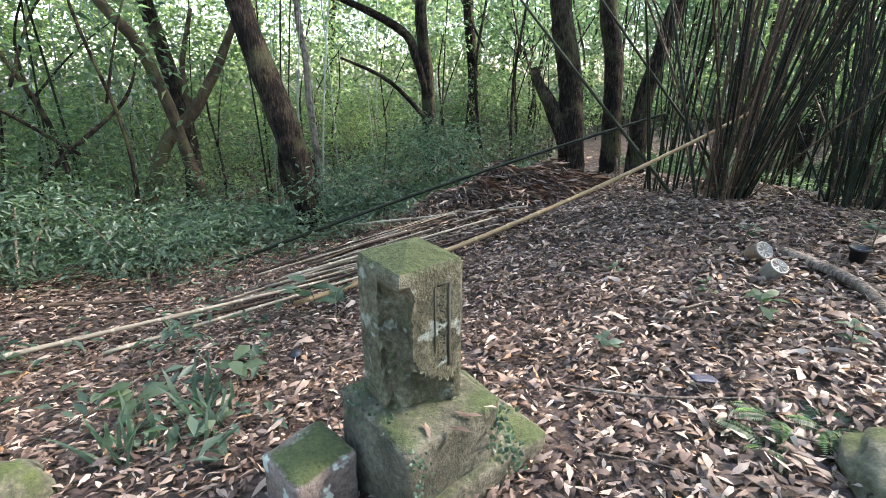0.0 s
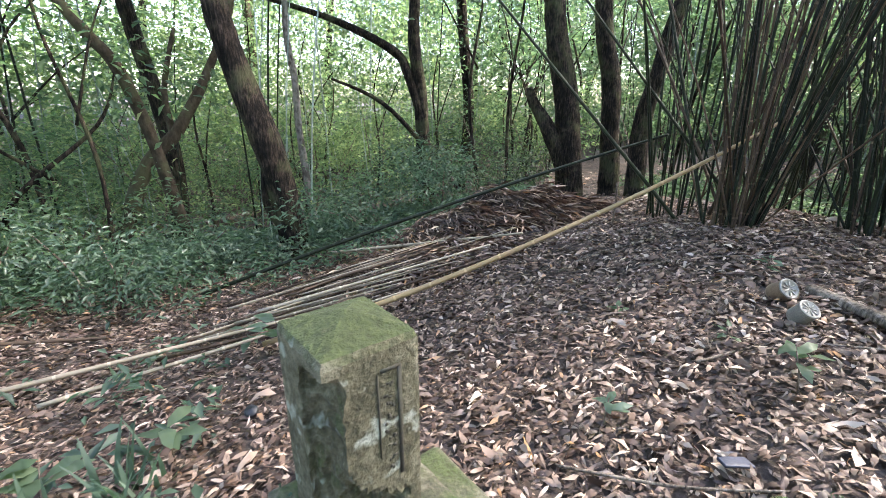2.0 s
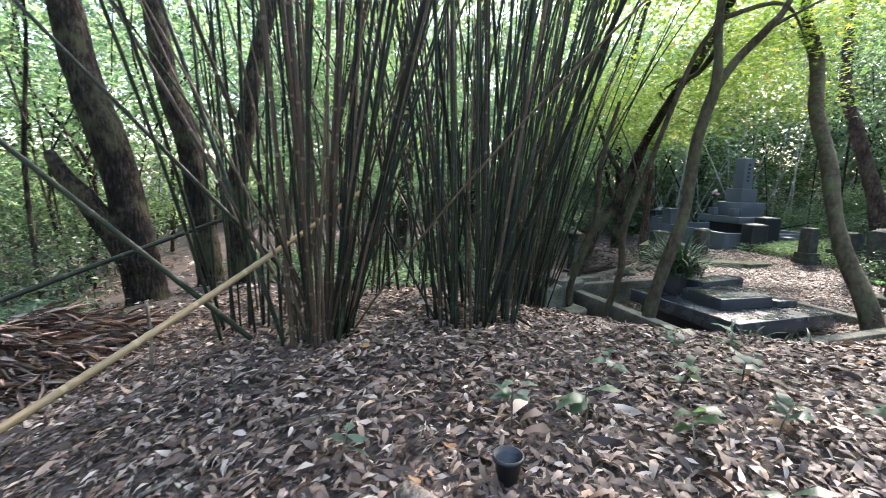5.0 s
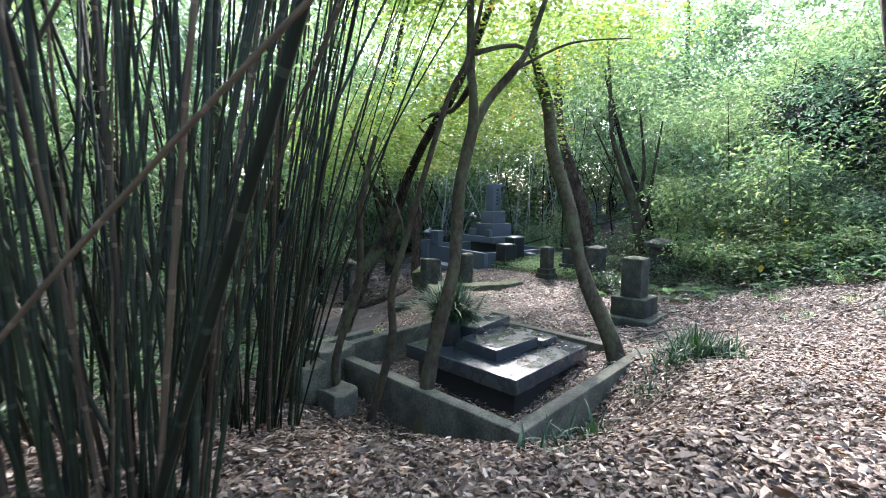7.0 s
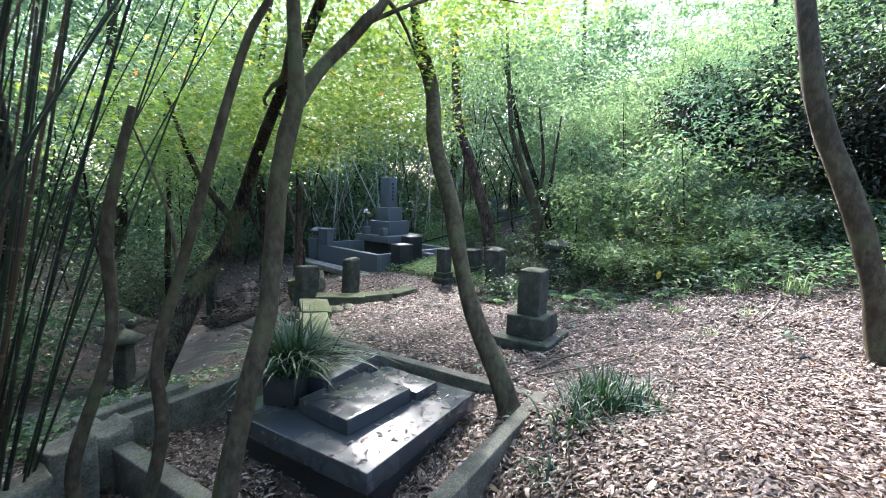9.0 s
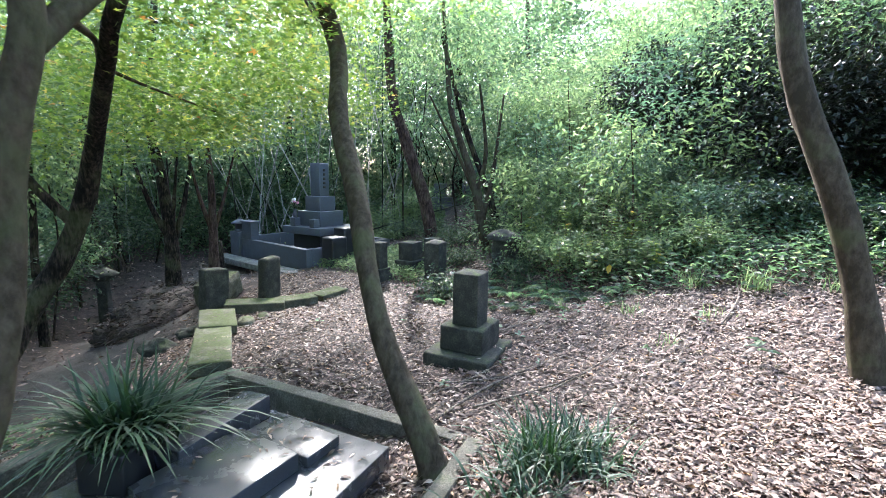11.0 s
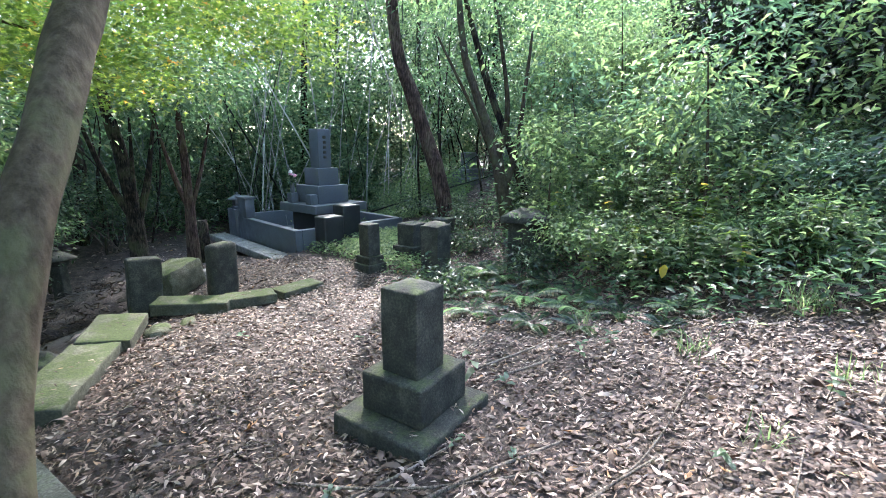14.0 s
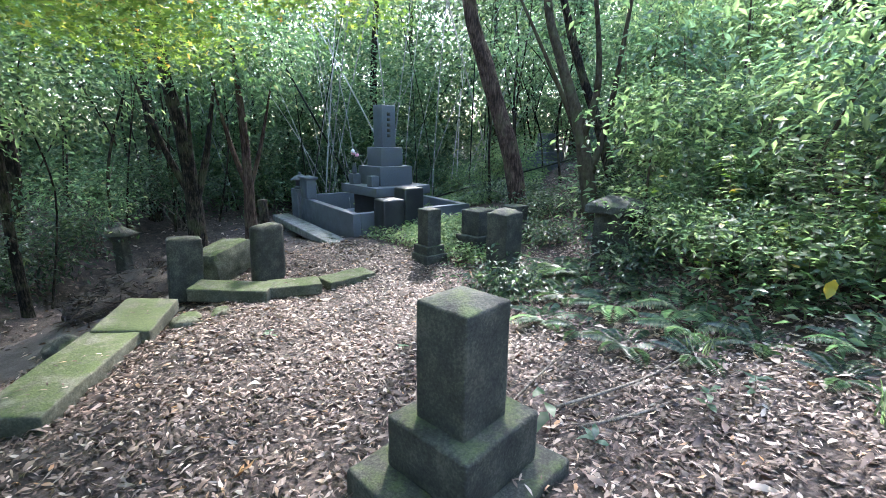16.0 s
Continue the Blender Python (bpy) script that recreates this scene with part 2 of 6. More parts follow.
# ---- shapes ----
def ground_z(x, y):
    """The lie of the land: a mound in the middle, a gully behind it, the cemetery below, a hillside beyond."""
    z = 0.41 + 0 * x
    for a, b, s, h in ((2.8, 3, 1.5, 0.14), (0, 2, 2, 0.1), (-3, 6, 3, 0.79), (5, 2, 2, 0.46), (8, 3, 2.2, -0.43), (11, 2, 2.5, -0.51), (7, 7, 3, -0.28), (13, 6, 3, 0.11), (15, 1, 3, -1.32), (14, -4, 4, 0.59), (22, -4, 6, 3.22), (9, -3, 3, -0.22), (-6, 10, 6, -2.65), (4, 12, 5, -0.01), (18, 10, 6, -0.72), (2, 6, 2, 0.43), (3, -4, 4, -0.06), (22, 6, 5, -1.24), (-2, 4, 2, -0.48), (10, 6, 2.5, 0.36), (5.8, 4, 0.9, -0.44), (7, 3.4, 1, -0.18), (4.3, 2.6, 0.8, -0.13), (6.5, 1.8, 0.8, 0.07), (10, 2, 1.3, 0.08), (11.5, 8.5, 1.8, -0.68), (9, 7.5, 1.8, -1), (14, 10.5, 2.2, -0.74), (6.2, 2.4, 0.7, -0.52), (24, -24, 8, 6.0), (12.9, 5.3, 1.2, -0.22), (13.8, 9.8, 1.0, -0.35)):
        z = z + h * np.exp(-((x - a) ** 2 + (y - b) ** 2) / (2 * s * s))
    return z


def gz(x, y):
    return float(ground_z(x, y))


def mesh_object(name, data, material, parent=None, label="", smooth=True):
    ob = new(name, data)
    if material is not None and not data.materials:
        data.materials.append(material)
    if smooth:
        data.polygons.foreach_set("use_smooth", [True] * len(data.polygons))
    if parent is not None:
        ob.parent = parent
    if label:
        ob["label"] = label
    return ob


def part(name, bm, material, parent=None, label="", smooth=True):
    """Links a bmesh as one mesh object under a thing or a part."""
    data = bpy.data.meshes.new(name)
    bm.to_mesh(data)
    bm.free()
    return mesh_object(name, data, material, parent, label, smooth)


def thing(name, x, y, z, rz=0.0, label="", category="", group="", kind="", rx=0.0, ry=0.0):
    """An Empty at a thing's base, which parents its parts."""
    ob = new(name)
    ob.empty_display_size = 0.1
    ob.matrix_world = pose(x, y, z, rx, ry, rz)
    return tagged(ob, label, category, group, kind)


def arrays_mesh(name, verts, faces):
    """A mesh from arrays of vertices and of equal-sized faces."""
    me = bpy.data.meshes.new(name)
    n, k = faces.shape
    me.vertices.add(len(verts))
    me.vertices.foreach_set("co", np.asarray(verts, np.float32).ravel())
    me.loops.add(n * k)
    me.loops.foreach_set("vertex_index", faces.astype(np.int32).ravel())
    me.polygons.add(n)
    me.polygons.foreach_set("loop_start", np.arange(0, n * k, k, dtype=np.int32))
    me.polygons.foreach_set("loop_total", np.full(n, k, np.int32))
    me.update()
    me.validate()
    return me


def block(w, d, h, bevel=0.012, wear=0.0, cuts=0, seed=0, taper=1.0, x=0.0, y=0.0, z=0.0, dome=0.0, rz=0.0):
    """A cut stone standing on z: bevelled edges, worn unevenly; dome raises the middle of its top."""
    bm = bmesh.new()
    bmesh.ops.create_cube(bm, size=1)
    for v in bm.verts:
        v.co = Vector((v.co.x * w, v.co.y * d, (v.co.z + 0.5) * h))
    if bevel:
        bmesh.ops.bevel(bm, geom=bm.edges[:], offset=bevel, segments=2, affect="EDGES", profile=0.6)
    if cuts:
        bmesh.ops.subdivide_edges(bm, edges=[e for e in bm.edges if e.calc_length() > max(w, d, h) / (cuts + 2)], cuts=cuts, use_grid_fill=True)
    for v in bm.verts:
        f = 1 + (taper - 1) * v.co.z / h
        v.co.x, v.co.y = v.co.x * f, v.co.y * f
        if dome and v.co.z > h * 0.9:
            r = max(abs(v.co.x) / (w / 2), abs(v.co.y) / (d / 2))
            v.co.z += dome * (1 - min(1, r) ** 2)
        if wear:
            q = v.co * 9 + Vector((seed * 7.3, seed * 3.1, seed))
            v.co += noise.noise_vector(q) * wear + noise.noise_vector(q * 3) * wear * 0.4
    bmesh.ops.transform(bm, matrix=pose(x, y, z, 0, 0, rz), verts=bm.verts)
    return bm


def tube(pts, radii, sides=10, rough=0.0, seed=0, cap=True, steps=0):
    """A limb along points, with a radius at each one; steps adds rounds between them on a smooth curve."""
    P = [Vector(p) for p in pts]
    R = list(radii)
    if steps:
        Q, S = [], []
        for i in range(len(P) - 1):
            a, b, c, d = P[max(i - 1, 0)], P[i], P[i + 1], P[min(i + 2, len(P) - 1)]
            for k in range(steps):
                t = k / steps
                Q.append(0.5 * ((2 * b) + (c - a) * t + (2 * a - 5 * b + 4 * c - d) * t * t + (3 * b - a - 3 * c + d) * t ** 3))
                S.append(R[i] * (1 - t) + R[i + 1] * t)
        P, R = Q + [P[-1]], S + [R[-1]]
    bm = bmesh.new()
    rings = []
    side = Vector((1, 0.13, 0))
    for i, p in enumerate(P):
        ax = (P[min(i + 1, len(P) - 1)] - P[max(i - 1, 0)]).normalized()
        side = (side - ax * side.dot(ax)).normalized()
        up = ax.cross(side)
        ring = []
        for k in range(sides):
            a = 2 * math.pi * k / sides
            d = side * math.cos(a) + up * math.sin(a)
            r = R[i]
            if rough:
                r *= 1 + rough * noise.noise(Vector((d.x * 1.7 + seed * 5, d.y * 1.7, p.z * 1.6 + d.z * 1.7 + p.x))) + rough * 0.5 * noise.noise(Vector((d.x * 5 + seed, d.y * 5, p.z * 5)))
            ring.append(bm.verts.new(p + d * r))
        rings.append(ring)
    for a, b in zip(rings, rings[1:]):
        for k in range(sides):
            bm.faces.new((a[k], a[(k + 1) % sides], b[(k + 1) % sides], b[k]))
    if cap:
        bm.faces.new(rings[0][::-1])
        bm.faces.new(rings[-1])
    return bm


def join(*bms):
    out = bms[0]
    for b in bms[1:]:
        me = bpy.data.meshes.new("join")
        b.to_mesh(me)
        b.free()
        out.from_mesh(me)
        bpy.data.meshes.remove(me)
    return out


def lathe(profile, sides=20):
    bm = bmesh.new()
    rings = [[bm.verts.new((r * math.cos(2 * math.pi * k / sides), r * math.sin(2 * math.pi * k / sides), z)) for k in range(sides)] for r, z in profile]
    for a, b in zip(rings, rings[1:]):
        for k in range(sides):
            bm.faces.new((a[k], a[(k + 1) % sides], b[(k + 1) % sides], b[k]))
    bm.faces.new(rings[0][::-1])
    bm.faces.new(rings[-1])
    return bm


RNG = np.random.default_rng(11)


def leaf_verts(base, direction, up, length, width, curl=0.15):
    """Leaves as folded, drooping blades of four triangles: arrays of bases, directions and lengths in, a mesh's arrays out."""
    n = len(base)
    d = direction / np.linalg.norm(direction, axis=1, keepdims=True)
    s = np.cross(d, up)
    s /= np.linalg.norm(s, axis=1, keepdims=True) + 1e-9
    u = np.cross(s, d)
    L, W = length[:, None], width[:, None]
    c = curl if isinstance(curl, np.ndarray) else np.full((n, 1), curl)
    twist = u * W * 0.18
    l1, r1 = base + d * L * 0.26 + s * W * 0.44 + u * L * c * 0.30 + twist, base + d * L * 0.30 - s * W * 0.44 + u * L * c * 0.30 - twist * 0.4
    l2, r2 = base + d * L * 0.70 + s * W * 0.38 + u * L * c * 0.25 - twist * 0.4, base + d * L * 0.66 - s * W * 0.38 + u * L * c * 0.25 + twist
    tip = base + d * L - u * L * c * 0.35
    V = np.stack([base, l1, l2, tip, r2, r1], 1).reshape(-1, 3)
    F = (np.array([[0, 5, 1], [1, 5, 4], [1, 4, 2], [2, 4, 3]])[None] + 6 * np.arange(n)[:, None, None]).reshape(-1, 3)
    return V, F


def simple_leaves(base, direction, up, length, width):
    """The same in two triangles, for leaves farther off."""
    n = len(base)
    d = direction / np.linalg.norm(direction, axis=1, keepdims=True)
    s = np.cross(d, up)
    s /= np.linalg.norm(s, axis=1, keepdims=True) + 1e-9
    u = np.cross(s, d)
    L, W = length[:, None], width[:, None]
    V = np.stack([base, base + d * L * 0.45 + s * W * 0.5 + u * W * 0.25, base + d * L - u * L * 0.12, base + d * L * 0.45 - s * W * 0.5 + u * W * 0.25], 1).reshape(-1, 3)
    F = (np.array([[0, 2, 1], [0, 3, 2]])[None] + 4 * np.arange(n)[:, None, None]).reshape(-1, 3)
    return V, F


def star_leaves(base, direction, up, length):
    """Five-lobed maple leaves."""
    n = len(base)
    d = direction / np.linalg.norm(direction, axis=1, keepdims=True)
    s = np.cross(d, up)
    s /= np.linalg.norm(s, axis=1, keepdims=True) + 1e-9
    L = length[:, None]
    ring = [base]
    for a, r in ((-115, 0.45), (-88, 0.25), (-60, 0.75), (-30, 0.32), (0, 1.0), (30, 0.32), (60, 0.75), (88, 0.25), (115, 0.45)):
        ring.append(base + (d * math.cos(radians(a)) + s * math.sin(radians(a))) * L * r)
    V = np.stack(ring, 1).reshape(-1, 3)
    F = (np.array([[0, k, k + 1] for k in range(1, 9)])[None] + 10 * np.arange(n)[:, None, None]).reshape(-1, 3)
    return V, F


def scatter(blobs, n, spread=0.22, per=18, shell=0.5):
    """Points in clusters within ellipsoids (x, y, z, rx, ry, rz), as foliage sits on twigs: points and outward ways."""
    B = np.array(blobs, float)
    vol = B[:, 3] * B[:, 4] * B[:, 5]
    k = max(1, n // per)
    which = RNG.choice(len(B), k, p=vol / vol.sum())
    v = RNG.normal(size=(k, 3))
    v /= np.linalg.norm(v, axis=1, keepdims=True)
    c = B[which, :3] + v * B[which, 3:] * (RNG.random((k, 1)) ** shell)
    P = np.repeat(c, per, 0)
    off = RNG.normal(size=P.shape) * spread * np.array([1, 1, 0.55])
    return P + off, np.repeat(v, per, 0) * 0.5 + off


def foliage(name, blobs, n, length, width, material, parent=None, kindness="simple", droop=0.35, spread=0.22, per=18, shell=0.5, label=""):
    P, out = scatter(blobs, n, spread, per, shell)
    m = len(P)
    d = RNG.normal(size=(m, 3)) * np.array([1, 1, 0.45]) + out * 0.8
    d[:, 2] -= droop
    up = RNG.normal(size=(m, 3)) * 0.45 + np.array([0, 0, 1.0])
    L = length * RNG.uniform(0.65, 1.3, m)
    if kindness == "star":
        V, F = star_leaves(P, d * np.array([1, 1, 0.5]), up, L)
    elif kindness == "full":
        V, F = leaf_verts(P, d, up, L, L * width / length)
    else:
        V, F = simple_leaves(P, d, up, L, L * width / length)
    if parent is not None:
        V = V - np.array(parent.matrix_world.translation)
    return mesh_object(name, arrays_mesh(name, V, F), material, parent, label, smooth=False)

# ---- ground ----
def axis(lo, hi, step, far):
    fine = np.arange(lo, hi + 1e-6, step)
    out = np.array([1.5, 4, 9, 20, 45, 100, 220, far])
    return np.concatenate([lo - out[::-1], fine, hi + out])


gx, gy = axis(-6, 22, 0.14, 500), axis(-7, 13, 0.14, 500)
XX, YY = np.meshgrid(gx, gy, indexing="ij")
ZZ = ground_z(XX, YY) + 0.03 * np.sin(XX * 2.3 + np.sin(YY * 1.7)) * np.sin(YY * 2.9) + 0.015 * np.sin(XX * 6.1 + YY * 2.2) * np.sin(YY * 7.3 - XX)
ii = np.arange(len(gx) * len(gy)).reshape(len(gx), len(gy))
quads = np.stack([ii[:-1, :-1], ii[1:, :-1], ii[1:, 1:], ii[:-1, 1:]], -1).reshape(-1, 4)
floor_mesh = arrays_mesh("ground", np.stack([XX, YY, ZZ], -1).reshape(-1, 3), quads)
ground = tagged(mesh_object("ground", floor_mesh, SOIL), "dark forest soil under brown leaf litter", "ground", kind="structure")


def path_mask(x, y):
    """1 on the trodden earth path behind the tomb, 0 elsewhere."""
    line = 7.7 + 0.14 * (x - 9) + 0.3 * np.sin(x * 0.5)
    return np.exp(-((y - line) / 0.95) ** 2) * (x > 7) * (x < 21)


def path_sheet():
    xs, w = np.arange(7.4, 20.5, 0.15), np.linspace(-1, 1, 11)
    X = np.repeat(xs[:, None], 11, 1)
    edge = 0.95 + 0.18 * np.sin(xs * 2.1) + 0.1 * np.sin(xs * 5.3)
    Y = (7.7 + 0.14 * (xs - 9) + 0.3 * np.sin(xs * 0.5))[:, None] + w[None] * edge[:, None]
    Z = ground_z(X, Y) + 0.03 - 0.05 * np.abs(w[None]) ** 3
    i = np.arange(X.size).reshape(X.shape)
    q = np.stack([i[:-1, :-1], i[1:, :-1], i[1:, 1:], i[:-1, 1:]], -1).reshape(-1, 4)
    return arrays_mesh("path", np.stack([X, Y, Z], -1).reshape(-1, 3), q)


tagged(mesh_object("path", path_sheet(), EARTH), "trodden grey earth path with scattered leaves", "path", kind="structure")


def litter(name, n, x0, x1, y0, y1, length, keep):
    x, y = RNG.uniform(x0, x1, n), RNG.uniform(y0, y1, n)
    ok = RNG.random(n) < keep(x, y)
    x, y = x[ok], y[ok]
    m = len(x)
    e = 0.05
    gx_, gy_ = (ground_z(x + e, y) - ground_z(x - e, y)) / (2 * e), (ground_z(x, y + e) - ground_z(x, y - e)) / (2 * e)
    z = ground_z(x, y) + 0.03 * np.sin(x * 2.3 + np.sin(y * 1.7)) * np.sin(y * 2.9) + 0.015 * np.sin(x * 6.1 + y * 2.2) * np.sin(y * 7.3 - x) + RNG.uniform(0.004, 0.04, m)
    a = RNG.uniform(0, 2 * math.pi, m)
    up = np.stack([-gx_, -gy_, np.ones(m)], 1) + RNG.normal(size=(m, 3)) * 0.42
    d = np.stack([np.cos(a), np.sin(a), gx_ * np.cos(a) + gy_ * np.sin(a) + RNG.normal(size=m) * 0.16], 1)
    L = length * RNG.uniform(0.4, 1.5, m)
    V, F = leaf_verts(np.stack([x, y, z], 1), d, up, L, L * RNG.uniform(0.15, 0.40, m), RNG.uniform(-0.35, 0.5, (m, 1)))
    return tagged(mesh_object(name, arrays_mesh(name, V, F), LITTER, None, smooth=False), "deep litter of dry brown and pale fallen leaves", "leaves", kind="stuff")


def litter_keep(x, y):
    tomb = ((x - 7.9) * 0.93 - (y - 3.9) * 0.37, (x - 7.9) * 0.37 + (y - 3.9) * 0.93)
    k = 1 - 0.4 * path_mask(x, y)
    k = np.where((np.abs(tomb[0]) < 1.0) & (np.abs(tomb[1]) < 0.9), 0.15, k)
    return np.where(x < -1.0, k * 0.75, k)


litter("leaf_litter", 200000, -2.6, 8.2, -1.4, 6.2, 0.054, litter_keep)
litter("leaf_litter", 130000, 6.0, 15.5, -3.0, 6.6, 0.056, litter_keep)
litter("leaf_litter", 26000, -5.0, 20.0, -4.0, 12.0, 0.10, litter_keep)
litter("leaf_litter", 26000, -6.0, -2.4, 1.0, 6.0, 0.075, litter_keep)

# ---- trees ----
def tree(name, pts, radii, bark, label, crown=(), leaf=None, n=0, length=0.12, width=0.05, limbs=(), sides=12, rough=0.18, spread=0.5, droop=0.35, group="", star=False, sink=0.12):
    x, y = pts[0][0], pts[0][1]
    base = Vector((x, y, gz(x, y)))
    t = thing(name, *base, label=label, category="tree", group=group)
    P = [Vector(p) - base for p in pts]
    P[0].z = min(P[0].z, -sink)
    # root flare
    first = P[0] + (P[1] - P[0]) * min(0.5, 0.25 / max(0.01, (P[1] - P[0]).length))
    part("trunk", tube([P[0], first, *P[1:]], [radii[0] * 1.45, radii[0], *radii[1:]], sides, rough, seed=x, steps=6), bark, t)
    for lp, lr in limbs:
        part("limb", tube([Vector(p) - base for p in lp], lr, 8, rough, seed=y, steps=5), bark, t)
    if crown:
        foliage("crown", crown, n, length, width, leaf, t, "star" if star else "simple", droop, spread)
    return t


# beside and behind the first gravestone
tree("leaning_tree", [(-1.95, 6.2, -0.85), (-2.06, 6.16, -0.08), (-2.22, 6.1, 0.74), (-2.43, 6.02, 1.47), (-2.6, 5.95, 2.3), (-2.9, 5.9, 4.5), (-2.6, 6.2, 7.5)], [0.19, 0.175, 0.185, 0.15, 0.14, 0.12, 0.07], BARK_DARK,
     "thick dark leaning tree trunk with peeling bark and ivy", crown=[(-2.6, 6.4, 7.2, 2.4, 2.4, 1.6), (-3.4, 7.4, 5.8, 1.5, 1.5, 0.9)], leaf=G_DEEP, n=4500, length=0.16, width=0.07,
     limbs=[([(-2.05, 6.16, -0.5), (-2.28, 6.12, -0.1), (-2.3, 6.1, 0.4)], [0.07, 0.05, 0.02])])
tree("slanting_tree", [(-3.44, 6.4, -1.0), (-3.63, 6.31, -0.08), (-3.77, 6.23, 0.83), (-3.95, 6.11, 1.57), (-4.2, 5.94, 2.03), (-5.2, 5.8, 3.6), (-5.6, 6, 5.5)], [0.085, 0.08, 0.075, 0.07, 0.06, 0.05, 0.03], BARK_GREY,
     "slender grey tree slanting over the slope", crown=[(-5.4, 6.2, 5.0, 1.6, 1.6, 1.2)], leaf=G_MID, n=4000)
tree("slanting_tree", [(-4.68, 6.33, -0.95), (-4.22, 6.65, 0.21), (-3.81, 6.9, 0.76), (-3.38, 7.12, 1.57), (-3.0, 7.3, 2.6), (-2.9, 7.6, 4.4)], [0.11, 0.10, 0.09, 0.06, 0.05, 0.03], BARK_GREY,
     "crooked grey tree bending across the slope", crown=[(-3.0, 7.6, 4.6, 1.5, 1.5, 1.2)], leaf=G_MID, n=4000,
     limbs=[([(-3.85, 6.88, 0.7), (-3.9, 6.9, 1.3), (-3.7, 7.0, 2.1)], [0.06, 0.04, 0.025])])
tree("forked_tree", [(-0.47, 9.7, -0.75), (-0.55, 9.7, 0.5), (-0.62, 9.7, 1.48), (-0.74, 9.69, 2.66), (-0.5, 9.8, 5), (-0.2, 10, 8)], [0.17, 0.14, 0.13, 0.10, 0.08, 0.05], BARK_DARK,
     "dark forked tree with arching limbs", crown=[(-0.8, 9.8, 6.6, 2.8, 2.4, 1.8), (-2.4, 9.4, 4.6, 1.5, 1.4, 0.8)], leaf=G_MID, n=11000, length=0.14, width=0.06,
     limbs=[([(-0.6, 9.65, 1.0), (-0.83, 9.58, 1.67), (-1.08, 9.55, 2.11), (-2.11, 9.37, 2.58), (-3.3, 9.2, 2.9)], [0.09, 0.08, 0.08, 0.06, 0.03]), ([(-0.5, 9.6, 0.4), (-1.3, 9.4, 1.2), (-2.2, 9.2, 1.6)], [0.05, 0.04, 0.02])])
tree("slender_tree", [(-2.35, 8.27, -0.9), (-2.52, 8.22, 0.67), (-2.54, 8.22, 1.57), (-2.61, 8.2, 2.4), (-2.5, 8.3, 5)], [0.07, 0.06, 0.055, 0.05, 0.03], BARK_LIGHT, "slender pale tree trunk", crown=[(-2.5, 8.4, 5, 1.5, 1.4, 1.2)], leaf=G_MID, n=3000)
# second crown blob: unseen foliage added to shade the ground by the gravestone
tree("dark_tree", [(2.12, 8.26, -0.25), (2.0, 8.29, 0.59), (1.86, 8.33, 1.5), (1.62, 8.38, 2.51), (1.4, 8.5, 4.5), (1.2, 8.6, 7.5)], [0.24, 0.20, 0.19, 0.17, 0.14, 0.08], BARK_DARK,
     "dark rough tree trunk with a broken stub", crown=[(1.2, 8.6, 7.2, 2.6, 2.4, 1.8), (0.8, 6.6, 6.5, 1.9, 1.3, 0.6)], leaf=G_DEEP, n=5500, length=0.15, width=0.07,
     limbs=[([(2.0, 8.21, 0.1), (1.62, 8.27, 0.86), (1.4, 8.3, 1.2), (1.28, 8.33, 1.49)], [0.16, 0.13, 0.09, 0.05])])
tree("dark_tree", [(3.05, 9.03, -0.2), (2.92, 9.08, 0.75), (2.82, 9.11, 1.73), (2.6, 9.18, 2.64), (2.5, 9.4, 5), (2.6, 9.5, 8)], [0.19, 0.17, 0.165, 0.15, 0.12, 0.07], BARK_DARK,
     "dark straight tree trunk with mottled bark", crown=[(2.6, 9.5, 7.4, 2.4, 2.4, 1.6)], leaf=G_DEEP, n=3200, length=0.15, width=0.07)
tree("dark_tree", [(3.36, 8.68, -0.05), (3.33, 8.7, 0.89), (3.45, 8.67, 1.73), (3.6, 8.67, 2.6), (4.2, 8.8, 5), (4.5, 9, 8)], [0.17, 0.15, 0.13, 0.12, 0.10, 0.06], BARK_DARK,
     "dark tree trunk curving upward behind the bamboo", crown=[(4.5, 9, 7.4, 2.4, 2.4, 1.6)], leaf=G_DEEP, n=3200, length=0.15, width=0.07)

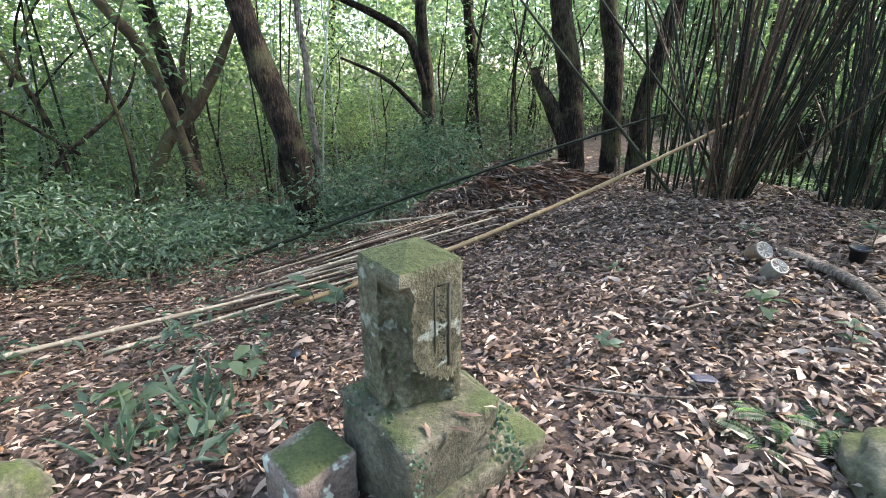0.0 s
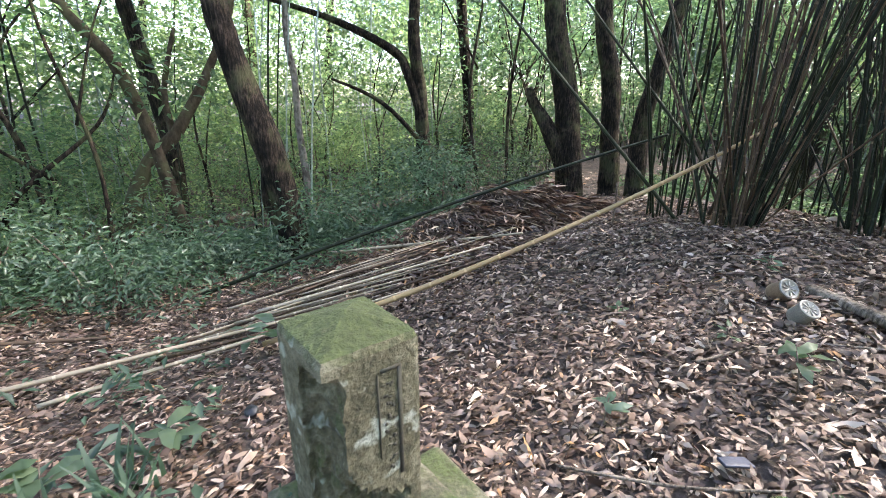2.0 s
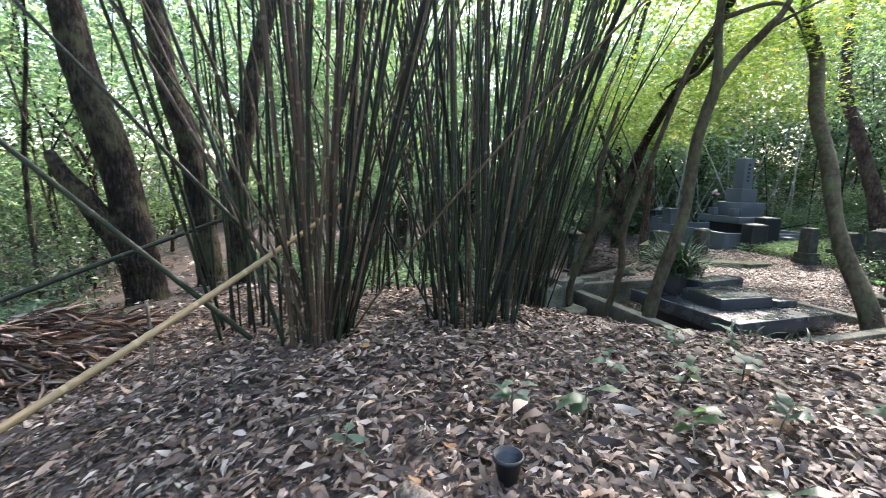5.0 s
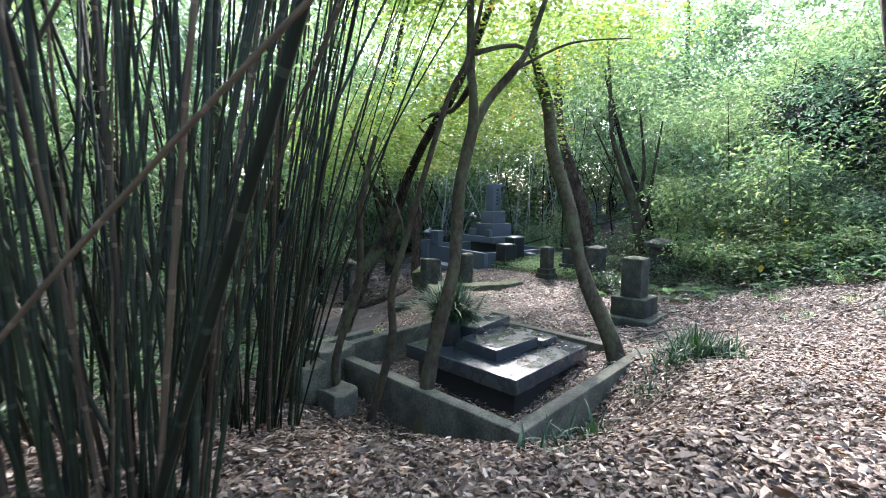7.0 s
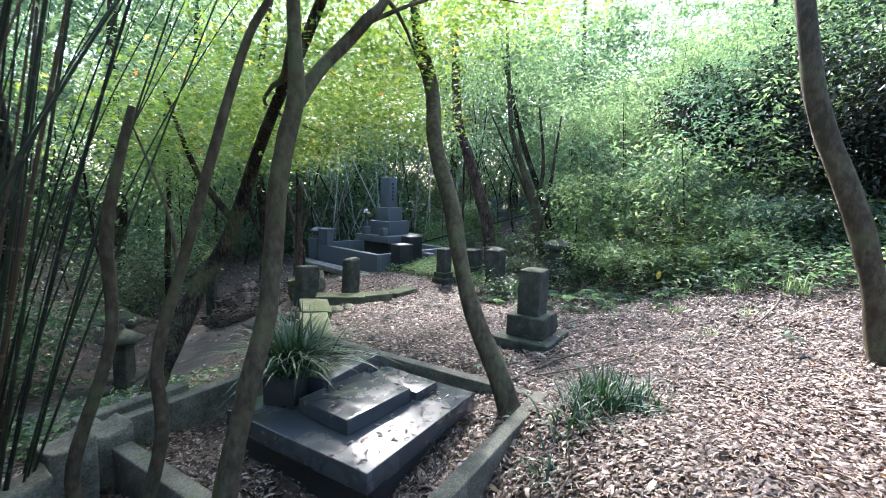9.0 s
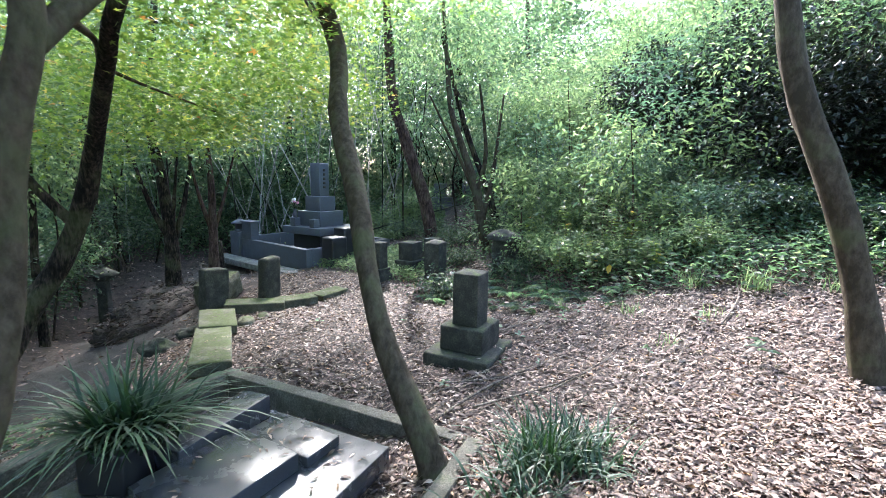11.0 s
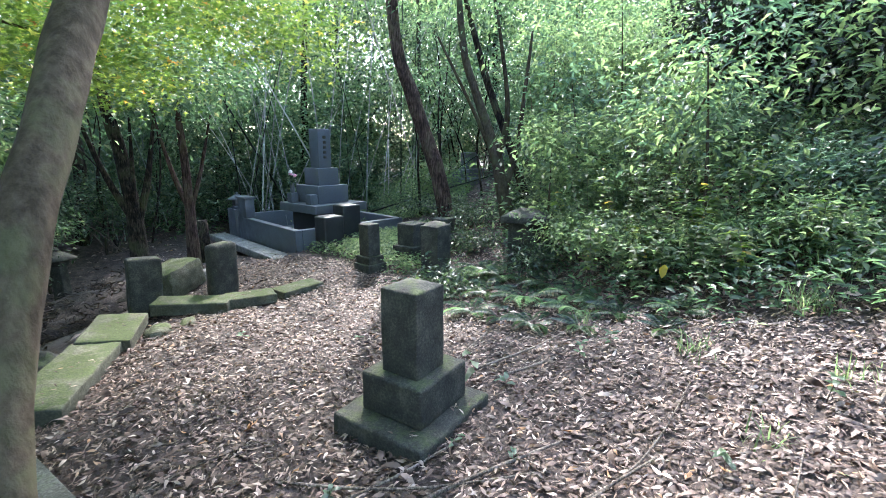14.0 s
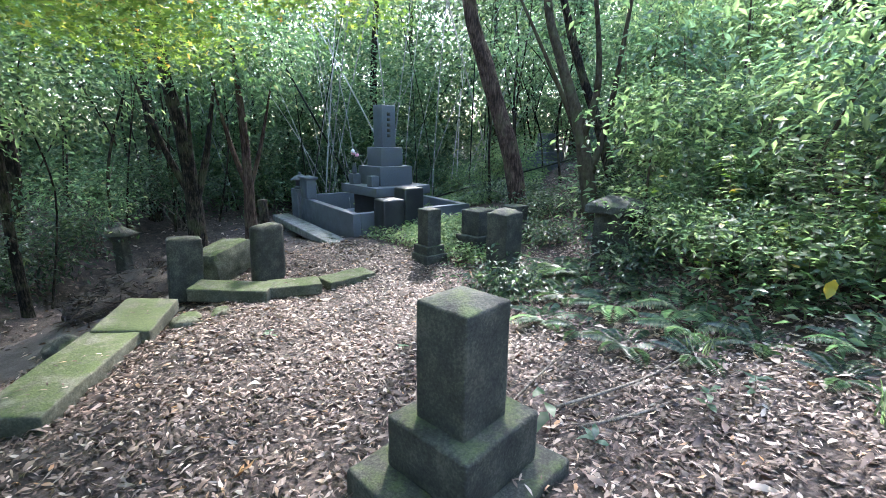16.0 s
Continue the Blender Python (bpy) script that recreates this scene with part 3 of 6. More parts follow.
# beside the tomb
# third limb and last three crown blobs: added out of view for ground shade
maple = tree("maple_tree", [(5.95, 3.8, -0.5), (6.08, 3.78, 0.0), (6.17, 3.73, 0.4), (6.21, 3.66, 0.72), (6.31, 3.63, 1.0), (6.43, 3.65, 1.38), (6.47, 3.64, 1.76), (6.49, 3.59, 2.04), (6.53, 3.54, 2.32), (6.54, 3.55, 2.6), (6.66, 3.62, 3.0), (6.8, 3.7, 4.8)], [0.072, 0.066, 0.062, 0.06, 0.06, 0.058, 0.058, 0.056, 0.054, 0.044, 0.04, 0.02], BARK_GREY,
     "slim forked maple with smooth grey bark and fresh green leaves", limbs=[([(6.52, 3.55, 2.25), (6.83, 3.5, 2.57), (7.0, 3.41, 2.77), (7.06, 3.27, 2.95), (7.35, 3.2, 3.25), (8.0, 3.0, 4.4)], [0.05, 0.046, 0.044, 0.04, 0.036, 0.02]),
     ([(6.55, 3.56, 2.7), (7.2, 4.0, 2.6), (8.2, 4.7, 2.75), (9.0, 5.2, 2.7), (10.8, 5.3, 2.6)], [0.035, 0.03, 0.024, 0.018, 0.007]), ([(6.8, 3.7, 4.6), (5.6, 2.6, 5.2), (4.2, 1.4, 5.5)], [0.022, 0.016, 0.006]), ([(6.66, 3.62, 3.0), (7.6, 3.3, 3.3), (9.2, 3.4, 3.2)], [0.03, 0.02, 0.008]), ([(7.04, 3.32, 2.9), (7.6, 2.8, 3.3), (8.6, 2.2, 3.6)], [0.02, 0.012, 0.005])],
     crown=[(8.4, 4.4, 3.0, 1.3, 1.2, 0.35), (10.2, 5.2, 2.9, 1.5, 1.2, 0.35), (9.4, 3.8, 3.5, 1.6, 1.2, 0.4), (8.2, 6.0, 2.5, 1.2, 1.0, 0.4), (7.0, 4.0, 4.0, 1.8, 1.6, 0.5), (11.4, 6.6, 3.1, 1.6, 1.3, 0.4), (9.8, 7.2, 2.4, 1.3, 1.2, 0.5), (12.4, 5.0, 3.7, 1.6, 1.4, 0.4), (9.2, 2.6, 4.0, 1.4, 1.2, 0.4), (10.6, 4.9, 2.5, 1.1, 0.9, 0.3), (9.7, 5.7, 2.3, 1.0, 0.9, 0.35), (11.2, 5.7, 2.5, 1.1, 1.0, 0.35), (12.6, 4.3, 3.0, 1.2, 1.0, 0.35), (11.6, 4.4, 3.1, 1.0, 0.9, 0.3), (11.0, 7.2, 3.0, 1.2, 1.0, 0.35), (12.5, 6.6, 2.6, 1.2, 1.0, 0.3), (10.2, 6.4, 3.3, 1.2, 1.0, 0.35), (13.0, 5.6, 3.4, 1.2, 1.0, 0.35), (4.4, 2.4, 5.2, 1.5, 1.4, 0.4), (4.2, 0.8, 5.6, 1.6, 1.3, 0.4), (5.9, 1.7, 5.4, 1.5, 1.2, 0.4)], leaf=G_MAPLE, n=42000, length=0.062, star=True, spread=0.26, droop=0.1)
tree("wavy_tree", [(7.72, 2.1, -0.35), (7.80, 2.28, 0.1), (7.97, 2.53, 0.6), (8.15, 2.69, 1.02), (8.37, 2.8, 1.42), (8.62, 2.93, 1.76), (8.91, 3.1, 2.14), (9.15, 3.2, 2.46), (9.55, 3.31, 2.92), (9.72, 3.42, 3.3), (9.68, 3.58, 3.9), (9.8, 3.7, 5.4)], [0.11, 0.10, 0.088, 0.082, 0.083, 0.086, 0.09, 0.088, 0.085, 0.08, 0.065, 0.03], BARK_GREY,
     "slender wavy tree trunk with smooth mottled bark", crown=[(7.9, 3.4, 5.6, 1.9, 1.9, 0.8), (10.5, 4.6, 4.6, 2.2, 1.8, 0.7)], leaf=G_MAPLE, n=6500, length=0.06, star=True, droop=0.1, limbs=[([(9.66, 3.38, 3.1), (9.9, 3.7, 3.6), (10.4, 4.2, 4.2)], [0.03, 0.02, 0.01])])
tree("leaning_tree", [(7.6, 5.85, -0.7), (7.8, 5.91, -0.41), (8.19, 5.99, -0.05), (8.55, 5.91, 0.53), (8.76, 5.72, 0.99), (8.83, 5.5, 1.55), (8.7, 5.21, 2.09), (8.2, 4.62, 2.65), (7.9, 4.27, 2.9), (8.0, 3.9, 3.8), (8.6, 3.7, 5)], [0.12, 0.115, 0.11, 0.10, 0.095, 0.085, 0.07, 0.06, 0.055, 0.045, 0.03], BARK_DARK,
     "dark leaning tree trunk beside the tomb", crown=[(8.8, 3.8, 5.2, 1.8, 1.7, 0.8)], leaf=G_MAPLE, n=4000, length=0.055, star=True, droop=0.1,
     limbs=[([(8.8, 5.6, 1.35), (8.6, 5.9, 1.9), (8.5, 6.2, 2.8)], [0.05, 0.035, 0.02])])
tree("sapling", [(5.94, 4.69, -0.5), (5.94, 4.7, 0.08), (6.07, 4.52, 0.82), (6.08, 4.5, 1.5), (6.2, 4.4, 2.2)], [0.042, 0.038, 0.036, 0.034, 0.02], BARK_GREY, "thin bare sapling stem beside the kerb", sides=8, limbs=[([(6.07, 4.52, 0.85), (6.2, 4.6, 1.15), (6.3, 4.75, 1.6)], [0.016, 0.011, 0.005])])
tree("sapling", [(5.85, 4.31, -0.5), (5.97, 4.11, 0.3), (5.97, 4.11, 0.78), (6.04, 4.0, 1.25), (6.19, 3.68, 2.46), (6.27, 3.48, 2.94), (6.5, 3.3, 4.2)], [0.04, 0.036, 0.036, 0.032, 0.026, 0.02, 0.008], BARK_GREY, "thin crooked sapling stem beside the kerb", sides=8, limbs=[([(6.04, 4.0, 1.25), (6.2, 4.2, 1.6), (6.3, 4.5, 2.1)], [0.014, 0.01, 0.005])])
tree("roadside_tree", [(8.45, -1.25, 0.05), (8.59, -1.08, 1.0), (8.72, -0.89, 1.79), (8.9, -0.62, 2.61), (9.0, -0.45, 3.62), (9.38, -0.22, 6.07), (9.57, 0.15, 7.93)], [0.13, 0.11, 0.104, 0.093, 0.085, 0.065, 0.04], BARK_GREY,
     "brown leaning tree trunk with a knot", crown=[(9.6, 0.2, 8.6, 2.4, 2.2, 1.2), (8.0, -1.2, 7.2, 2.2, 2.2, 0.9)], leaf=G_MID, n=6000, length=0.15, width=0.07)
# stems behind the mossy slabs
# upper trunk and last two crown blobs: unseen, added to shade the clearing
tree("bushy_tree", [(14.5, 8.7, -0.75), (14.5, 8.7, 0.6), (14.45, 8.75, 1.6), (14.3, 8.8, 3.0), (14.1, 8.3, 5.5), (14.0, 7.6, 8.0)], [0.20, 0.13, 0.11, 0.09, 0.06, 0.03], BARK_DARK, "bushy dark many-stemmed tree on a root mound", crown=[(14.2, 8.6, 3.4, 1.4, 1.3, 0.9), (14.6, 8.2, 2.5, 1.1, 1.0, 0.5), (13.6, 9.2, 4.4, 1.6, 1.5, 1.0), (13.6, 7.2, 7.6, 2.6, 2.4, 0.7), (15.2, 6.4, 8.4, 2.4, 2.2, 0.7)], leaf=G_MID, n=10500,
     limbs=[([(14.5, 8.7, 0.1), (14.7, 8.5, 1.0), (14.9, 8.3, 2.4)], [0.09, 0.06, 0.02]), ([(14.5, 8.7, 0.3), (14.25, 8.95, 1.2), (13.9, 9.1, 2.6)], [0.08, 0.05, 0.02]), ([(14.5, 8.7, 0.2), (14.4, 8.5, 1.1), (14.2, 8.2, 2.2)], [0.06, 0.04, 0.02])])
tree("bushy_tree", [(15.5, 8.35, -0.7), (15.5, 8.3, 0.6), (15.45, 8.25, 1.7), (15.4, 8.3, 3.2)], [0.14, 0.10, 0.07, 0.03], BARK_RED, "slim reddish many-stemmed tree", crown=[(15.4, 8.2, 3.2, 1.2, 1.1, 0.8)], leaf=G_MID, n=3500,
     limbs=[([(15.5, 8.32, 0.3), (15.7, 8.1, 1.2), (15.8, 7.8, 2.4)], [0.06, 0.04, 0.015]), ([(15.5, 8.32, 0.4), (15.3, 8.5, 1.4), (15.1, 8.6, 2.6)], [0.06, 0.04, 0.015])])
tree("path_tree", [(12.0, 9.4, -1.4), (12.0, 9.4, 0.2), (12.05, 9.35, 1.4), (12.0, 9.3, 3.2)], [0.08, 0.06, 0.05, 0.03], BARK_DARK, "slim dark tree beside the path", crown=[(12.0, 9.2, 2.2, 1.4, 1.2, 0.9), (11.6, 9.0, 3.6, 1.6, 1.4, 0.8)], leaf=G_LIGHT, n=5000)

# behind the far graves
# the last two crown blobs are added above the view to block sun
tree("reddish_tree", [(17.25, 2.98, -0.4), (17.18, 3.32, 1.3), (17.06, 3.8, 2.76), (16.97, 4.13, 3.93), (17, 4.3, 6.5)], [0.20, 0.17, 0.15, 0.13, 0.08], BARK_RED, "dark reddish leaning tree trunk", crown=[(16.8, 4.4, 7.0, 2.6, 2.6, 1.0), (15.4, 3.4, 8.0, 2.2, 2.2, 0.8), (17.6, 5.8, 7.6, 2.2, 2.2, 0.8)], leaf=G_LIGHT, n=6500)
tree("multi_stemmed_tree", [(16.3, 1.51, -0.5), (16.38, 1.89, 1.43), (16.34, 2.35, 2.78), (16.3, 2.59, 3.63), (16.2, 2.8, 6)], [0.14, 0.12, 0.08, 0.07, 0.03], BARK_GREY, "grey-brown tree with many slim stems", crown=[(16, 2.6, 5.6, 2.2, 2.0, 1.4), (15.4, 1.4, 4.0, 1.3, 1.2, 0.8)], leaf=G_LIGHT, n=2600,
     limbs=[([(16.36, 1.7, 0.9), (16.5, 1.5, 1.9), (16.3, 1.3, 3.8)], [0.07, 0.05, 0.02]), ([(16.36, 1.9, 1.4), (16.1, 1.7, 2.4), (15.6, 1.9, 4.0)], [0.06, 0.05, 0.02]), ([(16.36, 1.9, 1.3), (16.6, 2.3, 2.2), (16.4, 3.1, 3.8)], [0.05, 0.04, 0.02])])
tree("leaning_tree", [(17.19, 1.03, -0.3), (17.19, 1.66, 1.63), (17.15, 2.28, 3.27), (17, 2.9, 5.5)], [0.11, 0.09, 0.07, 0.04], BARK_DARK, "dark leaning tree on the bank", crown=[(17, 2.6, 5.6, 1.8, 1.8, 1.2)], leaf=G_MID, n=2500)

# the woods all round: trunks with crowns, ring by ring
def wood_tree(x, y, h, leaf, big, group):
    r = 0.05 + 0.012 * h
    lean = RNG.normal(size=2) * 0.5
    z = gz(x, y)
    pts = [(x, y, z - 0.1), (x + lean[0] * 0.2, y + lean[1] * 0.2, z + h * 0.25), (x + lean[0] * 0.5, y + lean[1] * 0.5, z + h * 0.55), (x + lean[0], y + lean[1], z + h)]
    cr = [(x + lean[0] + RNG.normal() * 0.7, y + lean[1] + RNG.normal() * 0.7, z + h * f, big * s, big * s, big * s * 0.55) for f, s in ((1.0, 1.0), (0.78, 0.95), (0.55, 0.8), (0.36, 0.6))]
    tree("woodland_tree", pts, [r, r * 0.85, r * 0.65, r * 0.25], BARK_DARK if RNG.random() < 0.6 else BARK_GREY, "woodland tree with a leafy green crown", cr, leaf, int(1900 * big), 0.15, 0.066, sides=8, spread=0.6, group="woodland trees", sink=0.3)


for ang in np.arange(-60, 300, 9.5):
    for dist in (19, 28):
        a = radians(ang + RNG.uniform(-3, 3) + dist)
        d = dist + RNG.uniform(-1.5, 1.5)
        x, y = 7 + d * math.cos(a), 4 + d * math.sin(a)
        if 14 < x < 24 and -2 < y < 12 or (y < 1 and x > 8 and d < 19):
            continue
        wood_tree(x, y, RNG.uniform(7, 11), (G_MID, G_DEEP, G_LIGHT, G_MID)[int(RNG.integers(4))], RNG.uniform(2.2, 3.2), "")

# tall trees added to roof the place: their mostly unseen crowns give it shade
for x, y, h, r in ((0.2, 12.5, 10, 2.6), (6.8, 9.6, 10, 2.6), (9.6, 10.4, 10.5, 3.4), (13.2, 12.0, 10.5, 3.4), (16.6, 12.6, 10, 3.2), (-5.0, 8.4, 9.5, 3.0), (5.6, -3.6, 9, 3.0), (1.0, -3.4, 9, 3.0), (-5.2, 2.6, 9, 3.0), (22.5, 9.5, 10, 3.4)):
    z = gz(x, y)
    tree("shade_tree", [(x, y, z - 0.2), (x + 0.2, y - 0.1, z + 2), (x - 0.1, y - 0.4, z + 5), (x, y - 0.8, z + h)], [0.17, 0.14, 0.11, 0.04], BARK_DARK, "tall woodland tree added for the shade of its wide high crown",
         [(x + RNG.normal() * 1.2, y - 1.0 + RNG.normal() * 1.2, z + h * f, r * q, r * q, r * 0.32) for f, q in ((0.95, 0.9), (0.8, 1.0), (0.88, 0.9), (0.7, 0.7))], G_MID if RNG.random() < 0.5 else G_LIGHT, 4800, 0.15, 0.066, sides=9, spread=0.4, group="tall trees", sink=0.3)

# trees and thin saplings up the hillside
for x, y, h, r in ((20.5, -5.5, 7, 2.6), (17.2, -7.8, 7, 2.6), (24.5, 2.5, 8, 2.8), (14.2, -8.4, 7, 2.6)):
    z = gz(x, y)
    tree("hill_tree", [(x, y, z - 0.2), (x - 0.2, y + 0.2, z + h * 0.35), (x, y + 0.3, z + h)], [0.12, 0.09, 0.03], BARK_DARK, "leafy tree standing on the hillside",
         [(x + RNG.normal() * 0.8, y + RNG.normal() * 0.8, z + h * f, r * q, r * q, r * 0.4) for f, q in ((0.95, 0.8), (0.75, 1.0), (0.55, 1.0), (0.38, 0.9))], G_MID if RNG.random() < 0.6 else G_LIGHT, 7000, 0.16, 0.065, sides=8, spread=0.55, group="hill trees", sink=0.3)
for x, y, h in ((13.4, -1.0, 2.2), (14.6, -0.6, 2.6), (15.2, -1.8, 3.0), (16.0, 0.3, 2.4), (17.4, -0.6, 3.2), (18.4, 0.8, 3.2), (14.0, -2.6, 2.4), (16.6, -2.8, 3.4), (15.0, 0.9, 1.8), (18.6, -2.0, 3.6)):
    z = gz(x, y)
    lx, ly = RNG.normal(size=2) * 0.35
    tree("hill_sapling", [(x, y, z - 0.1), (x + lx * 0.4, y + ly * 0.4, z + h * 0.5), (x + lx, y + ly, z + h)], [0.025, 0.018, 0.006], BARK_GREY, "thin wispy sapling on the hillside",
         [(x + lx * f + RNG.normal() * 0.3, y + ly * f + RNG.normal() * 0.3, z + h * f, 0.7, 0.7, 0.3) for f in (0.4, 0.65, 0.85, 1.0)], G_LIGHT if RNG.random() < 0.6 else G_BLUE, 900, 0.13, 0.05, sides=6, spread=0.3, group="hill saplings")

# thin dark understorey stems among the undergrowth
def understorey(n, x0, x1, y0, y1, avoid):
    k = 0
    while k < n:
        x, y = RNG.uniform(x0, x1), RNG.uniform(y0, y1)
        if avoid(x, y):
            continue
        k += 1
        z, h = gz(x, y), RNG.uniform(2.5, 5.5)
        lx, ly = RNG.normal(size=2) * 0.5
        mx, my = RNG.normal(size=2) * 0.15
        r = RNG.uniform(0.018, 0.045)
        q = z + h * 0.55
        tree("understorey_sapling", [(x, y, z - 0.1), (x + lx * 0.3 + mx, y + ly * 0.3 + my, z + h * 0.4), (x + lx * 0.7 - mx, y + ly * 0.7, z + h * 0.75), (x + lx, y + ly, z + h)], [r, r * 0.8, r * 0.55, r * 0.2], BARK_DARK, "thin dark sapling in the undergrowth",
             [(x + lx, y + ly, z + h, 0.7, 0.7, 0.4), (x + lx * 0.6, y + ly * 0.6, z + h * 0.7, 0.6, 0.6, 0.35)], G_MID, 260, 0.12, 0.05, sides=6, spread=0.35, group="understorey saplings",
             limbs=[([(x + lx * 0.4, y + ly * 0.4, z + h * 0.5), (x + lx * 0.5 + mx * 3, y + ly * 0.5 + my * 3, q + 0.7), (x + lx * 0.5 + mx * 6, y + ly * 0.5 + my * 6, q + 1.3)], [r * 0.5, r * 0.35, r * 0.12])])


understorey(26, -7.5, 7, 8.6, 13, lambda x, y: False)
understorey(26, 8, 21, 9.6, 13.5, lambda x, y: 12.8 < x < 20.5 and y < 10.8)
understorey(12, 18.5, 23.5, 0.5, 4.5, lambda x, y: False)
understorey(8, -8, -3.5, 4.2, 8, lambda x, y: False)

# ---- bamboo ----
def culm_mesh(h, r, bend, seed):
    """A cane along z, swollen at its nodes, arching towards +x."""
    step = 0.28
    zs = []
    z = -0.1
    while z < h:
        zs.append(z)
        z += step
    pts, rad = [], []
    for z in zs:
        f = z / h
        for dz, k in ((0, 1.0), (step * 0.44, 1.0), (step * 0.5, 1.16), (step * 0.56, 1.0)):
            q = (z + dz) / h
            pts.append((bend * q * q * h, 0.02 * math.sin(seed + 3 * q), z + dz))
            rad.append(r * (1 - 0.7 * max(0, q)) * k)
    bm = tube(pts, rad, 6, cap=True)
    me = bpy.data.meshes.new("culm")
    bm.to_mesh(me)
    bm.free()
    me.polygons.foreach_set("use_smooth", [True] * len(me.polygons))
    return me


CULMS = [culm_mesh(h, r, b, i) for i, (h, r, b) in enumerate(((6.5, 0.012, 0.10), (5.8, 0.010, 0.16), (7.0, 0.0145, 0.06), (5.0, 0.008, 0.24), (4.2, 0.007, 0.12), (6.0, 0.011, 0.02)))]


def coloured(me, material):
    c = me.copy()
    c.materials.append(material)
    return c


CULM_SETS = {k: [coloured(m, mat) for m in CULMS] for k, mat in (("green", CULM_GREEN), ("brown", CULM_BROWN), ("pale", CULM_PALE), ("blue", CULM_BLUE), ("bleached", CULM_BLEACHED))}


def bamboo_clump(x, y, radius, n, fan, label, brown=0.3, leaves=1300, bias=(0, 0), top=5.0):
    base = Vector((x, y, gz(x, y)))
    t = thing("bamboo_clump", *base, label=label, category="bamboo", group="bamboo clumps")
    for i in range(n):
        a, q = RNG.uniform(0, 2 * math.pi), math.sqrt(RNG.random())
        dx, dy = radius * q * math.cos(a), radius * q * math.sin(a)
        lean = abs(RNG.normal()) * fan * (0.35 + q)
        head = a + RNG.normal() * 0.7
        lx, ly = lean * math.cos(head) + bias[0], lean * math.sin(head) + bias[1]
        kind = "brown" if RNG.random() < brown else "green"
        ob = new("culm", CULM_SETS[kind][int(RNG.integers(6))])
        ob.parent = t
        tilt = math.degrees(math.atan(math.hypot(lx, ly)))
        ob.matrix_local = Matrix.Translation((dx, dy, gz(x + dx, y + dy) - base.z)) @ pose(0, 0, 0, 0, 0, math.degrees(math.atan2(ly, lx))) @ pose(0, 0, 0, 0, tilt, 0) @ Matrix.Scale(RNG.uniform(0.8, 1.15), 4)
    if leaves:
        foliage("foliage", [(x + bias[0] * 3, y + bias[1] * 3, base.z + top, 1.3, 1.3, 1.6), (x, y, base.z + top - 1.8, 1.0, 1.0, 0.9)], leaves, 0.13, 0.022, G_LIGHT, t, droop=0.7, spread=0.25)
    return t


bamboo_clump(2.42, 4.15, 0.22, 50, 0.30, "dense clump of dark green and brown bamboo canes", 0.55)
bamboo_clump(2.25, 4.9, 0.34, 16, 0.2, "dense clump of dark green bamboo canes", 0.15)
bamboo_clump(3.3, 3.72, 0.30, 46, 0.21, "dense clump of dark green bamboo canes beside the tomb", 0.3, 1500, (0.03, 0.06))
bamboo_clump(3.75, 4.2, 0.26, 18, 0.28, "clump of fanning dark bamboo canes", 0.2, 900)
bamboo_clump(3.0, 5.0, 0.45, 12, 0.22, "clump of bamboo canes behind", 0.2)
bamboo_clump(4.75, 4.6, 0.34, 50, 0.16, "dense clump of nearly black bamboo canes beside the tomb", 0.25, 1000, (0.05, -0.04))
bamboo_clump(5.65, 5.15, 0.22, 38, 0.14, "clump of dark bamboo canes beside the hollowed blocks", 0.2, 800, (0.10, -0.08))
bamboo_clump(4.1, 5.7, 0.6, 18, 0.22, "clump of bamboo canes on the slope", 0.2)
# extra low foliage added here to shade the dark trunks behind
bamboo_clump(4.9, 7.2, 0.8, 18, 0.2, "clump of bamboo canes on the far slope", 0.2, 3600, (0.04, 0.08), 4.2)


def cane(name, a, b, r, kind, label, sag=0.0, group="fallen canes"):
    """A single fallen or leaning cane from a to b."""
    a, b = Vector(a), Vector(b)
    L = (b - a).length
    n = max(4, int(L / 0.3))
    pts, rad = [], []
    for i in range(n + 1):
        for dz, k in ((0, 1.0), (0.44, 1.0), (0.5, 1.14), (0.56, 1.0)):
            f = (i + dz) / (n + 1)
            pts.append(Vector((0, 0, f * L)))
            rad.append(r * (1 - 0.45 * f) * k)
    bm = tube(pts, rad, 7)
    q = Vector((0, 0, 1)).rotation_difference(b - a)
    for v in bm.verts:
        f = v.co.z / L
        v.co += q.inverted() @ Vector((0, 0, -sag * 4 * f * (1 - f)))
    ob = part(name, bm, {"gold": CULM_GOLD, "pale": CULM_PALE, "green": CULM_GREEN, "brown": CULM_BROWN, "blue": CULM_BLUE}[kind])
    ob.matrix_world = Matrix.LocRotScale(a, q, None)
    return tagged(ob, label, "bamboo pole", group)


cane("bamboo_pole", (-1.2, 3.28, -0.44), (2.96, 4.315, 1.29), 0.024, "gold", "long golden bamboo pole leaning on the clump", 0.13)
cane("bamboo_pole", (-2.5, 4.75, -0.75), (2.25, 4.93, 1.03), 0.023, "green", "fallen green bamboo pole leaning up", -0.06)
cane("bamboo_pole", (2.25, 4.5, 0.15), (0.2, 5.02, 2.4), 0.019, "green", "dark green bamboo pole leaning across the clump")
cane("bamboo_pole", (2.5, 4.4, 0.5), (0.95, 4.9, 2.4), 0.016, "green", "dark green bamboo pole leaning across the clump")
cane("bamboo_pole", (2.35, 4.45, 0.2), (2.95, 3.95, 3.4), 0.016, "brown", "brown dead bamboo pole leaning through the clump")


